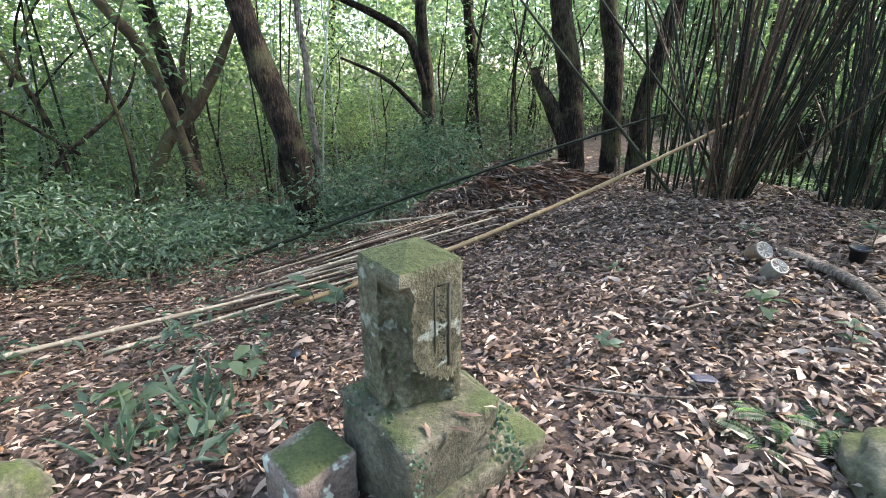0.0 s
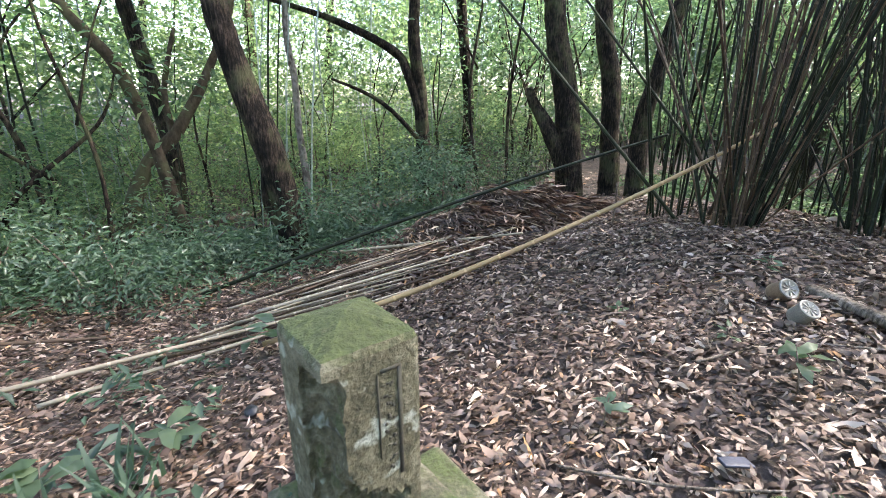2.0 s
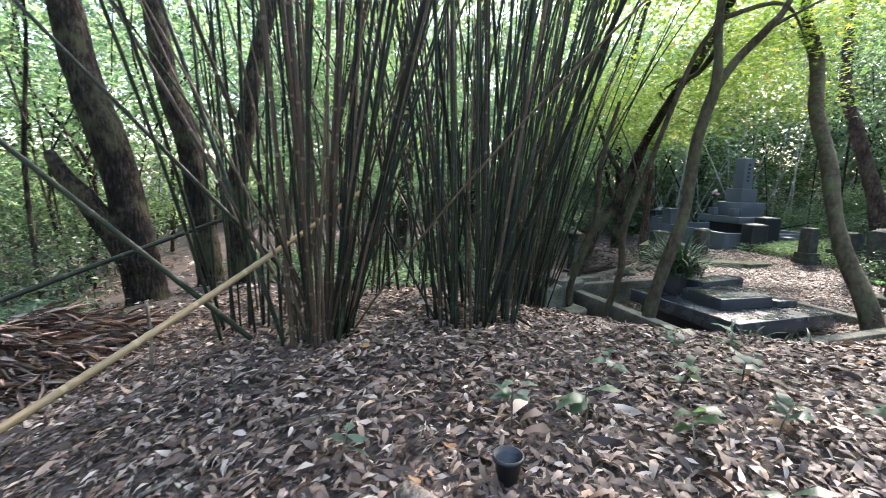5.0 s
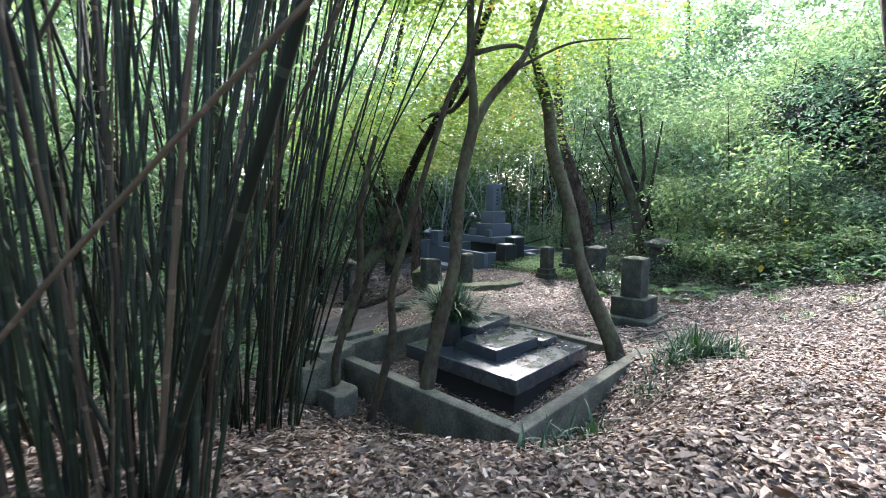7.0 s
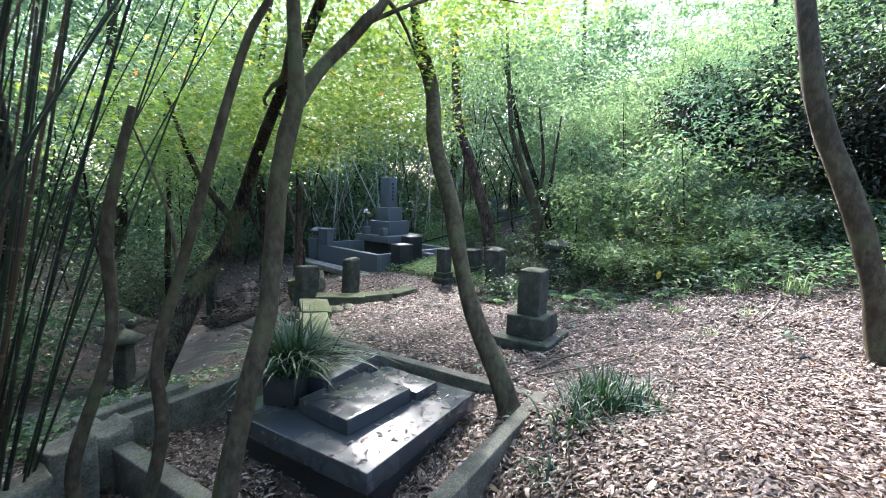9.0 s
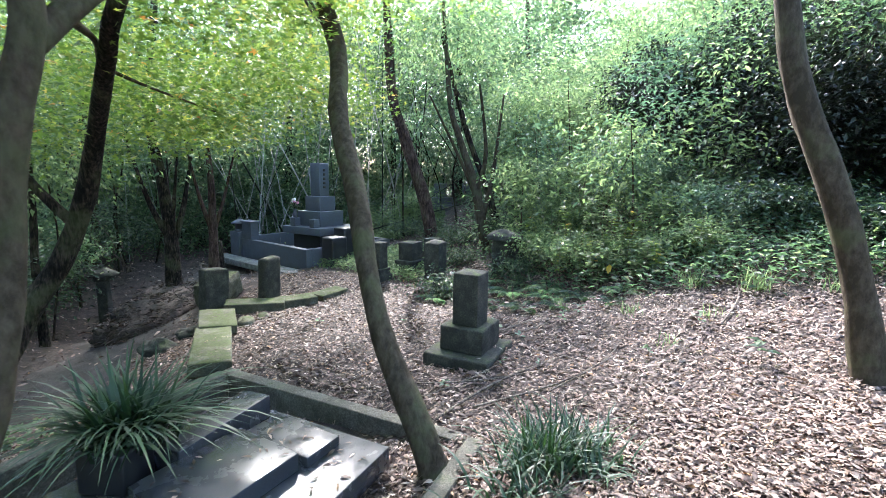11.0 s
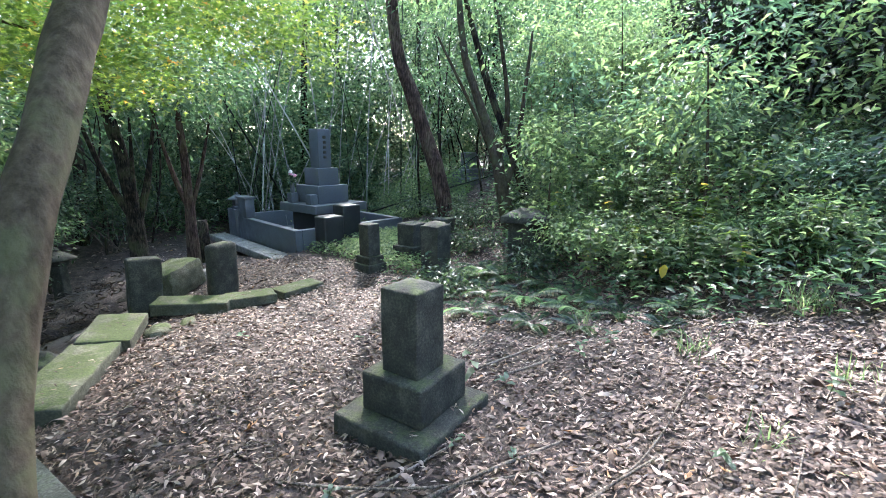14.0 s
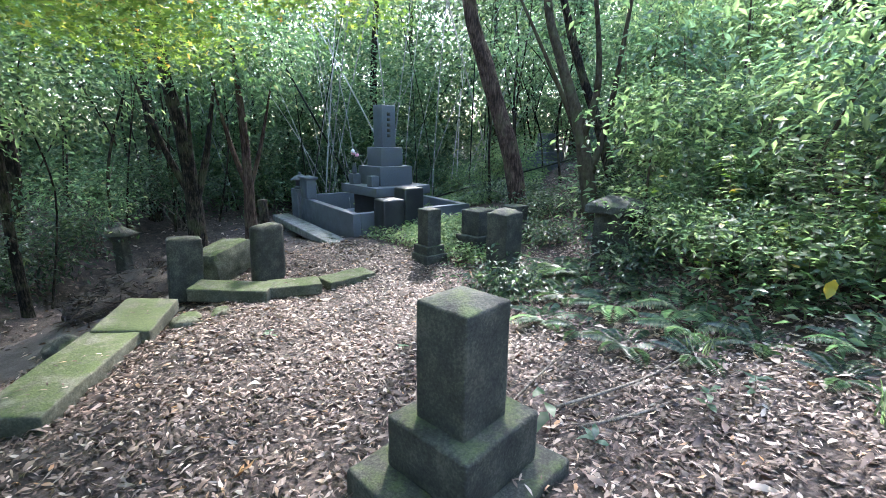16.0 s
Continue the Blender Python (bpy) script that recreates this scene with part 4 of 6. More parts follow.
def lay(name, x0, y0, x1, y1, r, kind, label, lift=0.03, lift1=None):
    cane(name, (x0, y0, gz(x0, y0) + lift), (x1, y1, gz(x1, y1) + (lift if lift1 is None else lift1)), r, kind, label)


lay("fallen_cane", -2.9, 2.42, -0.7, 3.85, 0.019, "pale", "long dry bamboo cane lying on the leaves", 0.06)
lay("fallen_cane", -2.2, 2.55, -0.1, 3.95, 0.015, "pale", "dry bamboo cane lying on the leaves", 0.05)
lay("fallen_cane", -3.6, 3.5, -2.6, 3.7, 0.02, "brown", "short dry cane lying in the undergrowth", 0.05)
lay("fallen_cane", -1.35, 5.5, 0.9, 4.6, 0.02, "pale", "dry bamboo cane lying across the pile", 0.14, 0.10)
for i in range(44):
    x0, y0 = -1.85 + 0.02 * i + RNG.normal() * 0.15, 3.35 + 0.035 * i + RNG.normal() * 0.1
    L = RNG.uniform(1.1, 2.4)
    a = RNG.normal(0.42, 0.10)
    lay("fallen_cane", x0, y0, x0 + L * math.cos(a), y0 + L * math.sin(a), RNG.uniform(0.008, 0.017), ("pale", "brown", "brown", "pale")[i % 4], "dry bamboo cane in a heap of fallen canes", RNG.uniform(0.04, 0.14))
# upright pale canes beyond the leaning tree and round the far graves
def grove(x, y, w, d, n, kind, tilt, label, hs=1.0):
    base = gz(x, y)
    t = thing("bamboo_grove", x, y, base, label=label, category="bamboo", group="bamboo groves")
    for i in range(n):
        dx, dy = RNG.uniform(-w, w), RNG.uniform(-d, d)
        ob = new("culm", CULM_SETS[kind if RNG.random() < 0.75 else "green"][int(RNG.integers(6))])
        ob.parent = t
        ob.matrix_local = Matrix.Translation((dx, dy, gz(x + dx, y + dy) - base)) @ pose(0, 0, 0, 0, 0, RNG.uniform(0, 360)) @ pose(0, 0, 0, 0, abs(RNG.normal()) * tilt, 0) @ Matrix.Scale(RNG.uniform(0.9, 1.4) * hs, 4)


grove(-3.2, 7.9, 1.2, 0.7, 9, "blue", 3, "pale grey-green bamboo canes on the slope", 1.3)
grove(-5.6, 7.6, 1.3, 1.2, 12, "blue", 4, "pale grey-green bamboo canes on the slope", 1.3)
grove(-1.2, 12.0, 2.2, 1.0, 12, "blue", 4, "far bamboo canes among the trees", 1.2)
grove(3.5, 13.0, 2.5, 1.0, 12, "green", 6, "far bamboo canes among the trees", 1.2)
grove(8.5, 12.5, 2.5, 1.0, 14, "blue", 8, "far bamboo canes among the trees", 1.2)
grove(19.6, 9.0, 0.8, 0.9, 16, "bleached", 26, "leaning dead bamboo canes behind the monument", 1.6)
grove(20.6, 7.0, 0.7, 1.3, 18, "bleached", 30, "leaning dead bamboo canes behind the monument", 1.7)
grove(21.0, 5.0, 0.6, 0.9, 8, "bleached", 34, "leaning dead bamboo canes behind the monument", 1.6)
grove(18.5, 12.8, 2.2, 1.0, 24, "blue", 14, "grey bamboo canes beyond the path", 1.1)

# ---- graves ----
# the first gravestone: chipped shaft on a plinth on a broad base
def old_gravestone():
    t = thing("gravestone", -0.045, 1.29, gz(0, 1.3), label="weathered mossy gravestone with a chipped corner on two plinths", category="gravestone", group="gravestones")
    zb = 0.0 - t.location.z
    part("base_plinth", block(0.50, 0.46, 0.26, 0.02, 0.012, 5, 3, x=0.10, y=0.10, z=zb - 0.14, rz=40), STONE_PLINTH, t, "broad mossy lower plinth")
    part("plinth", block(0.365, 0.365, 0.35, 0.02, 0.010, 6, 5, z=zb - 0.02, rz=42), STONE_PLINTH, t, "mossy square plinth with ivy")
    bm = bmesh.new()
    bmesh.ops.create_cube(bm, size=1)
    bmesh.ops.subdivide_edges(bm, edges=bm.edges[:], cuts=27, use_grid_fill=True)
    for v in bm.verts:
        z = (v.co.z + 0.5) * 0.46
        x, y = v.co.x * 0.215, v.co.y * 0.22
        # worn arrises and a low domed top
        r = max(0.0, abs(v.co.x) - 0.44) + max(0.0, abs(v.co.y) - 0.44)
        f = 1 - 0.35 * max(0.0, r - 0.05)
        x, y = x * f, y * f
        if v.co.z > 0.49:
            z += 0.04 * (1 - max(abs(v.co.x), abs(v.co.y)) * 2) - 0.012 * (r > 0.05)
        # the broken front corner: a deep spall down the left arris that runs out across the foot of the inscribed face
        low = min(1.0, max(0.0, (0.20 - z) / 0.13))
        rag = noise.noise(Vector((z * 9, 2, 1))) + 0.5 * noise.noise(Vector((z * 31, x * 31, y * 31)))
        wa = 0.035 + 0.14 * low * low + 0.018 * rag
        wb = 0.105 + 0.03 * rag - 0.02 * low
        fade = min(1.0, max(0.0, (0.425 - z) * 22))
        s_ = (x + 0.1075) / wa + (y + 0.11) / wb
        if s_ < 1 and fade > 0:
            deep = (0.075 + 0.03 * rag) * (1 - s_) ** 0.55 * fade
            x, y = x + deep * (0.55), y + deep * 0.9
        v.co = Vector((x, y, z)) + noise.noise_vector(Vector((x, y, z)) * 45) * (0.009 * fade if s_ < 1.1 else 0.0022)
    sh = part("shaft", bm, STONE_MOSSY, t, "mossy shaft with a broken corner", smooth=False)
    sh.matrix_local = pose(-0.025, 0.0, zb + 0.335, 0, -1.5, 41)
    # inscription frame on the shaft's -y face: groove shade put into dark thin bars
    for nm, w, h, x, z in (("groove_shade", 0.009, 0.27, 0.055, 0.135), ("groove_shade", 0.045, 0.007, 0.035, 0.40), ("groove_shade", 0.003, 0.20, 0.005, 0.2)):
        g = part(nm, block(w, 0.004, h, 0.0, x=x, y=-0.1105, z=z), GROOVE, sh)
    for k in range(9):
        zc = 0.37 - k * 0.026
        for j in range(3):
            part("stroke_shade", block(0.003 + 0.008 * RNG.random(), 0.003, 0.002 + 0.005 * RNG.random(), 0.0, x=0.03 + RNG.uniform(-0.011, 0.011), y=-0.1105, z=zc + RNG.uniform(-0.008, 0.008)), GROOVE, sh)
    return t


# one dark colour painted for the shade inside carved grooves
GROOVE = plain_mat("shadowed_groove", (0.05, 0.046, 0.033), 0.95)
old_gravestone()
b = part("stone_block", block(0.205, 0.20, 0.42, 0.018, 0.008, 6, 2, z=0, dome=0.02), STONE_LICHEN)
b.matrix_world = pose(-0.365, 1.16, -0.22, 0, 0, 50)
tagged(b, "small square stone post with lichen and moss", "stone block")


def grave(name, x, y, rz, tiers, mat, label, dome=0.02, group="gravestones", lean=(0, 0), base=None, wear=0.004):
    """A stepped gravestone; tiers from the ground up: name, width, depth, height."""
    z0 = gz(x, y) if base is None else base
    t = thing(name, x, y, z0, rz, label, "gravestone", group, rx=lean[0], ry=lean[1])
    z = -0.08
    for i, (nm, w, d, h) in enumerate(tiers):
        last = i == len(tiers) - 1
        hh = h + (0.08 if i == 0 else 0)
        part(nm, block(w, d, hh, 0.014, wear, 4, i + x, z=z, dome=dome if last else 0.0), mat, t)
        z += hh
    return t


def box_center(x, y, ang, lu, lv):
    c, s = math.cos(ang), math.sin(ang)
    return x + c * lu / 2 - s * lv / 2, y + s * lu / 2 + c * lv / 2


# square gravestone that the walk ends beside
gx0, gy0 = 10.12, 1.95
gt = thing("gravestone", gx0, gy0, -0.4, math.degrees(-0.40), "dark square gravestone with rough mossy top on two plinths", "gravestone", "gravestones")
part("base_plinth", block(0.87, 0.80, 0.22, 0.025, 0.010, 6, 1, z=0.0), STONE_DARK, gt, "mossy flat base slab")
part("plinth", block(0.57, 0.53, 0.29, 0.02, 0.006, 6, 2, z=0.22, x=0.02), STONE_DARK, gt)
part("shaft", block(0.325, 0.315, 0.62, 0.012, 0.004, 8, 3, z=0.50, x=0.0, dome=0.03), STONE_DARK, gt, "square shaft with a rough lichened top")

# ---- the open tomb with its kerb and slabs ----
TA = -0.381
tu, tv = Vector((math.cos(TA), math.sin(TA), 0)), Vector((-math.sin(TA), math.cos(TA), 0))
K0 = Vector((5.72, 2.88, 0))
KU, KV, KZ = 2.55, 2.75, -0.115


def tomb_xy(u, v):
    p = K0 + tu * u + tv * v
    return p.x, p.y


def tomb_piece(name, u0, u1, v0, v1, z0, z1, mat, label, cat, bevel=0.008, wear=0.002, tilt=0.0, group="", top=False):
    x, y = tomb_xy((u0 + u1) / 2, (v0 + v1) / 2)
    ob = part(name, block(u1 - u0, v1 - v0, z1 - z0, bevel, wear, 6 if wear > 0.003 else 0, u0 + v1), mat)
    ob.matrix_world = pose(x, y, z0, 0, 0, math.degrees(TA) + tilt)
    return tagged(ob, label, cat, group)


W = 0.13
tomb_piece("kerb", -W, KU, -W, 0, -0.55, KZ, STONE_KERB, "weathered stone kerb round the tomb", "kerb", 0.012, 0.004, group="tomb kerbs")
tomb_piece("kerb", -W, 0, 0.003, KV, -0.55, KZ - 0.004, STONE_KERB, "weathered stone kerb round the tomb", "kerb", 0.012, 0.004, group="tomb kerbs")
tomb_piece("kerb", KU - W + 0.13, KU + 0.13, 0.003, KV, -0.6, KZ - 0.07, STONE_KERB, "weathered stone kerb round the tomb", "kerb", 0.012, 0.004, group="tomb kerbs")
tomb_piece("kerb", 0.003, KU, KV - W, KV, -0.55, KZ - 0.05, STONE_KERB, "weathered stone kerb round the tomb", "kerb", 0.012, 0.004, group="tomb kerbs")
# lower slab on a dark plinth, upper slab, side slab, head slab
SX, SV = 0.64, 0.44
tomb_piece("granite_block", SX + 0.10, SX + 1.28, SV + 0.08, SV + 1.45, -0.6, -0.252, GRANITE_BLACK, "dark granite foot under the tomb slab", "tomb")
tomb_piece("tomb_slab", SX, SX + 1.50, SV, SV + 1.56, -0.26, -0.10, GRANITE, "polished dark granite slab with fallen leaves", "tomb slab", 0.01, 0.0)
tomb_piece("tomb_slab", SX + 0.28, SX + 1.02, SV + 0.40, SV + 0.99, -0.097, 0.03, GRANITE, "polished raised granite slab", "tomb slab", 0.008, 0.0, -4)
tomb_piece("tomb_slab", SX + 1.05, SX + 1.36, SV + 0.33, SV + 0.95, -0.097, -0.02, GRANITE, "polished stepped granite slab", "tomb slab", 0.008, 0.0, -3)
tomb_piece("tomb_block", SX + 0.58, SX + 1.40, SV + 1.02, SV + 1.27, -0.097, 0.085, GRANITE, "long polished granite block lying across the slab", "tomb slab", 0.008, 0.0, 6)
# worn stone blocks outside the kerb, with hollowed tops
def hollow_block(x, y, z, w, h, rz, top):
    ob = part("stone_block", block(w, w * 0.9, h, 0.02, 0.005, 5, x, dome=0.0), STONE_KERB)
    for v in ob.data.vertices:
        if v.co.z > h * 0.9:
            v.co.z -= 0.045 * max(0, 1 - (v.co.x / (w * 0.5)) ** 2)
    ob.matrix_world = pose(x, y, z - h, 0, 0, rz)
    return tagged(ob, "worn dark stone block with a hollowed pale top", "stone block", "hollowed blocks")


hollow_block(6.45, 5.05, 0.02, 0.30, 0.55, -20, 0)
hollow_block(6.12, 5.0, 0.10, 0.28, 0.65, -14, 0)
hollow_block(5.80, 4.92, 0.05, 0.26, 0.6, -25, 0)
hollow_block(5.82, 4.60, -0.16, 0.28, 0.35, -18, 0)
tomb_piece("kerb", -W, 0.75, KV + 0.003, KV + W, -0.6, KZ + 0.004, STONE_KERB, "weathered stone kerb round the tomb", "kerb", 0.012, 0.004, group="tomb kerbs")


def flat_slab(x, y, z, w, d, h, rz, label, rx=0.0, ry=0.0):
    ob = part("stone_slab", block(w, d, h, 0.018, 0.008, 6, x + y), STONE_SLAB)
    ob.matrix_world = pose(x, y, z - h, rx, ry, rz)
    return tagged(ob, label, "stone slab", "mossy slabs")


flat_slab(10.18, 5.22, -0.31, 1.34, 0.46, 0.17, 29, "long mossy stone slab lying in the leaves", 3, 0)
flat_slab(11.10, 5.68, -0.27, 0.74, 0.50, 0.15, 31, "mossy stone slab with a fallen dry fern", 4, -4)
flat_slab(12.38, 5.74, -0.38, 0.98, 0.36, 0.17, -68, "mossy stone slab lying before the gravestones", 2, 2)
flat_slab(12.86, 5.17, -0.41, 0.66, 0.34, 0.15, -44, "mossy stone slab lying before the gravestones", 2, 2)
flat_slab(13.52, 4.78, -0.45, 0.78, 0.36, 0.15, -22, "mossy stone slab lying before the gravestones", 1, 1)
for x, y, s in ((11.42, 5.42, 0.17), (11.75, 5.3, 0.12)):
    bm = bmesh.new()
    bmesh.ops.create_icosphere(bm, subdivisions=3, radius=s)
    for v in bm.verts:
        v.co = Vector((v.co.x * 1.2, v.co.y * 0.8, v.co.z * 0.55)) + noise.noise_vector(v.co * 9 + Vector((x, y, 0))) * 0.03
    ob = part("rock", bm, STONE_SLAB)
    ob.matrix_world = pose(x, y, gz(x, y) + 0.03, 0, 0, 20)
    tagged(ob, "small mossy rock beside the slabs", "rock", "mossy rocks")


def rock(x, y, s, sx, sy, sz, mat, label, lift=0.0):
    bm = bmesh.new()
    bmesh.ops.create_icosphere(bm, subdivisions=4, radius=1)
    for v in bm.verts:
        n = noise.noise(v.co * 1.6 + Vector((x, y, 0))) * 0.3 + noise.noise(v.co * 5 + Vector((x, y, 0))) * 0.10
        v.co = Vector((v.co.x * sx, v.co.y * sy, v.co.z * sz)) * s * (1 + n)
    ob = part("rock", bm, mat)
    ob.matrix_world = pose(x, y, gz(x, y) + lift, 0, 0, x * 40)
    return tagged(ob, label, "rock", "rocks")


rock(1.34, 1.16, 0.13, 1.2, 1.0, 0.7, STONE_SLAB, "mossy rounded rock among small ferns", 0.02)
rock(-1.52, 1.22, 0.20, 1.0, 0.8, 0.8, STONE_SLAB, "mossy stump of weathered stone", -0.02)
rock(10.85, 6.4, 0.27, 1.3, 0.7, 0.6, STONE_DARK, "dark rounded rock beside the path", 0.02)
rock(11.3, 6.2, 0.2, 1.2, 0.8, 0.6, STONE_DARK, "dark rounded rock beside the path", 0.02)
# gravestones round the far end
sg = thing("gravestone", 12.3, 6.45, -0.55, -38, "short leaning square gravestone with a mossy top", "gravestone", "gravestones", rx=-3, ry=4)
part("shaft", block(0.40, 0.32, 0.82, 0.03, 0.008, 6, 4, z=-0.1, dome=0.03), STONE_DARK, sg)
sg = thing("gravestone", 13.14, 5.83, -0.56, -10, "upright dark gravestone with a rounded top", "gravestone", "gravestones", rx=2)
part("shaft", block(0.48, 0.22, 0.92, 0.07, 0.008, 8, 6, z=-0.1, taper=0.94, dome=0.02), STONE_DARK, sg)
big = part("coffin_stone", block(0.95, 0.62, 0.52, 0.14, 0.02, 8, 9), STONE_SLAB)
big.matrix_world = pose(13.45, 6.98, -0.72, -6, -5, 8)
tagged(big, "large fallen mossy stone leaning on the mound", "stone block")
ob = part("grave_slab", block(0.5, 0.3, 0.16, 0.03, 0.006, 5, 3), STONE_GREY)
ob.matrix_world = pose(14.55, 7.5, gz(14.55, 7.5) - 0.02, 0, 6, 30)
tagged(ob, "pale stone cap lying by the path", "stone block")
rock(13.9, 7.1, 0.3, 1.3, 0.9, 0.7, STONE_DARK, "dark rock behind the gravestones", 0.05)
for x, y, s in ((13.1, 8.1, 0.75), (14.1, 8.4, 0.85), (12.4, 8.0, 0.5)):
    r_ = rock(x, y, s, 1.3, 1.0, 0.55, SOIL, "dark earthy root mound covered in dead leaves", 0.0)
    r_["category"] = "mound"
    r_["group"] = "root mounds"
    dl = foliage("dead_leaves", [(x, y, gz(x, y) + 0.1, s * 1.25, s, s * 0.5)], 1500, 0.12, 0.02, LITTER_SHADED, None, droop=0.1, spread=0.08, per=5, shell=0.12)
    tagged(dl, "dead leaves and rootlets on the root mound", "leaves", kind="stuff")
grave("gravestone", 14.85, 4.05, -30, (("base_plinth", 0.42, 0.42, 0.14), ("plinth", 0.36, 0.36, 0.14), ("shaft", 0.27, 0.27, 0.58)), STONE_DARK, "small square gravestone on a plinth among weeds")
grave("gravestone", 14.55, 2.75, -20, (("shaft", 0.42, 0.34, 0.92),), STONE_DARK, "upright mossy gravestone with a rounded top", 0.07, wear=0.01)
grave("gravestone", 15.65, 3.45, -25, (("plinth", 0.62, 0.52, 0.28), ("shaft", 0.46, 0.4, 0.42)), STONE_DARK, "dark broad gravestone behind the others")
grave("gravestone", 16.2, 2.95, -25, (("plinth", 0.48, 0.44, 0.28), ("shaft", 0.36, 0.34, 0.32)), STONE_DARK, "dark low gravestone under the trees")
st = grave("gravestone", 14.75, 1.24, -10, (("shaft", 0.55, 0.5, 0.72), ("cap", 0.78, 0.72, 0.10)), STONE_DARK, "stone post with a wide mossy cap", 0.10, wear=0.008)


def stone_lantern(x, y, h, label, s=1.0):
    z = gz(x, y)
    t = thing("stone_lantern", x, y, z, 15, label, "stone lantern", "stone lanterns")
    part("foot", block(0.42 * s, 0.42 * s, 0.16, 0.03, 0.006, 4, 1, z=-0.06), STONE_DARK, t)
    part("post", block(0.21 * s, 0.21 * s, h - 0.30, 0.02, 0.004, 6, 2, z=0.10, taper=0.92), STONE_DARK, t)
    part("light_box", block(0.24 * s, 0.24 * s, 0.12, 0.015, 0.003, 3, 3, z=h - 0.20), STONE_DARK, t)
    part("roof", lathe([(0.30 * s, h - 0.085), (0.31 * s, h - 0.06), (0.19 * s, h + 0.01), (0.08 * s, h + 0.07), (0.05 * s, h + 0.075), (0.055 * s, h + 0.11), (0.02 * s, h + 0.15)], 6), STONE_DARK, t, "flared hexagonal roof")
    return t


stone_lantern(13.75, 9.75, 1.3, "tall dark stone lantern with a hexagonal roof by the path")
stone_lantern(8.9, 7.4, 0.85, "short weathered stone lantern with a square roof by the path", 0.9)
stone_lantern(9.4, 7.9, 1.0, "grey stone lantern beside the path", 1.0)
t = thing("water_bucket", 13.55, 9.2, gz(13.55, 9.2), 0, "dark square bucket standing by the lantern", "bucket")
part("body", block(0.3, 0.3, 0.42, 0.02, 0, z=0, taper=1.1), PLASTIC_BLACK, t)
part("rim", block(0.36, 0.36, 0.04, 0.01, 0, z=0.42), PLASTIC_BLACK, t)

# ---- the large family monument ----
MA = -0.50
MZ = -0.62
mon = thing("family_monument", 17.95, 6.45, MZ, math.degrees(MA), "tall stepped grey granite family grave monument", "grave monument")
part("foundation", block(1.10, 1.10, 0.78, 0.01, 0, z=0.0), GRANITE_BLACK, mon, "dark recessed foot")
part("platform", block(1.52, 1.56, 0.20, 0.012, 0, z=0.785), GRANITE_MON, mon)
part("lower_step", block(0.90, 0.94, 0.43, 0.012, 0, z=0.988), GRANITE_MON, mon)
part("upper_step", block(0.60, 0.60, 0.42, 0.012, 0, z=1.42), GRANITE_MON, mon)
part("shaft", block(0.37, 0.37, 0.94, 0.015, 0, z=1.843, dome=0.01), GRANITE_MON, mon, "tall polished shaft")
# dark plates: shade of carved signs put into their colour
for k in range(5):
    part("sign_shade", block(0.09, 0.004, 0.07, 0.0, x=0.0, y=-0.186, z=2.55 - k * 0.12), GROOVE, mon)
WA = -0.596
wu, wv = Vector((math.cos(WA), math.sin(WA), 0)), Vector((-math.sin(WA), math.cos(WA), 0))


def mon_piece(name, u0, u1, v0, v1, z0, z1, mat, label, cat, group="", bevel=0.012, dome=0.0, wear=0.0):
    p = Vector((16.0, 6.18, 0)) + wu * (u0 + u1) / 2 + wv * (v0 + v1) / 2
    ob = part(name, block(u1 - u0, v1 - v0, z1 - z0, bevel, wear, 3 if dome else 0, u0, dome=dome), mat)
    ob.matrix_world = pose(p.x, p.y, z0, 0, 0, math.degrees(WA))
    return tagged(ob, label, cat, group)


mon_piece("enclosure_wall", 0, 0.17, 0, 3.7, MZ - 0.1, -0.065, GRANITE_MON, "low grey granite wall round the monument", "wall", "enclosure walls")
mon_piece("enclosure_wall", 0.173, 0.95, 0, 0.17, MZ - 0.1, -0.067, GRANITE_MON, "low grey granite wall round the monument", "wall", "enclosure walls")
mon_piece("enclosure_wall", 1.75, 3.0, 0, 0.17, MZ - 0.1, -0.067, GRANITE_MON, "low grey granite wall round the monument", "wall", "enclosure walls")
mon_piece("enclosure_wall", 2.83, 3.0, 0.173, 3.7, MZ - 0.1, -0.065, GRANITE_MON, "low grey granite wall round the monument", "wall", "enclosure walls")
mon_piece("enclosure_wall", 0.173, 2.827, 3.53, 3.7, MZ - 0.1, -0.069, GRANITE_MON, "low grey granite wall round the monument", "wall", "enclosure walls")
mon_piece("enclosure_floor", 0.173, 2.827, 0.173, 3.527, MZ - 0.1, MZ + 0.1, GRANITE_MON, "granite paving inside the enclosure", "paving")
mon_piece("gate_post", 0.44, 0.92, -0.50, -0.06, MZ - 0.1, 0.23, GRANITE_BLACK, "short black granite gate post with pale worn top", "gate post", "gate posts", 0.03, 0.03)
mon_piece("gate_post", 1.12, 1.60, -0.16, 0.30, MZ - 0.1, 0.40, GRANITE_BLACK, "short black granite gate post with pale worn top", "gate post", "gate posts", 0.03, 0.03)
mon_piece("low_post", 1.75, 2.0, -0.30, -0.02, MZ - 0.1, -0.14, GRANITE_MON, "low granite post beside the gate", "gate post", "gate posts", 0.02, 0.01)
mon_piece("kerb_step", -0.55, -0.12, -0.1, 3.9, MZ - 0.12, MZ + 0.05, STONE_GREY, "long concrete kerb beside the enclosure", "kerb", "", 0.02, 0, 0.004)
# name stone and stone lantern at the end of the wall
ns = mon_piece("name_stone", -0.02, 0.22, 2.6, 3.1, -0.06, 0.42, GRANITE_MON, "upright granite name stone on the wall", "stone")
lt = mon_piece("corner_pillar", -0.08, 0.3, 3.2, 3.7, MZ - 0.1, 0.12, GRANITE_MON, "square granite corner pillar", "pillar")


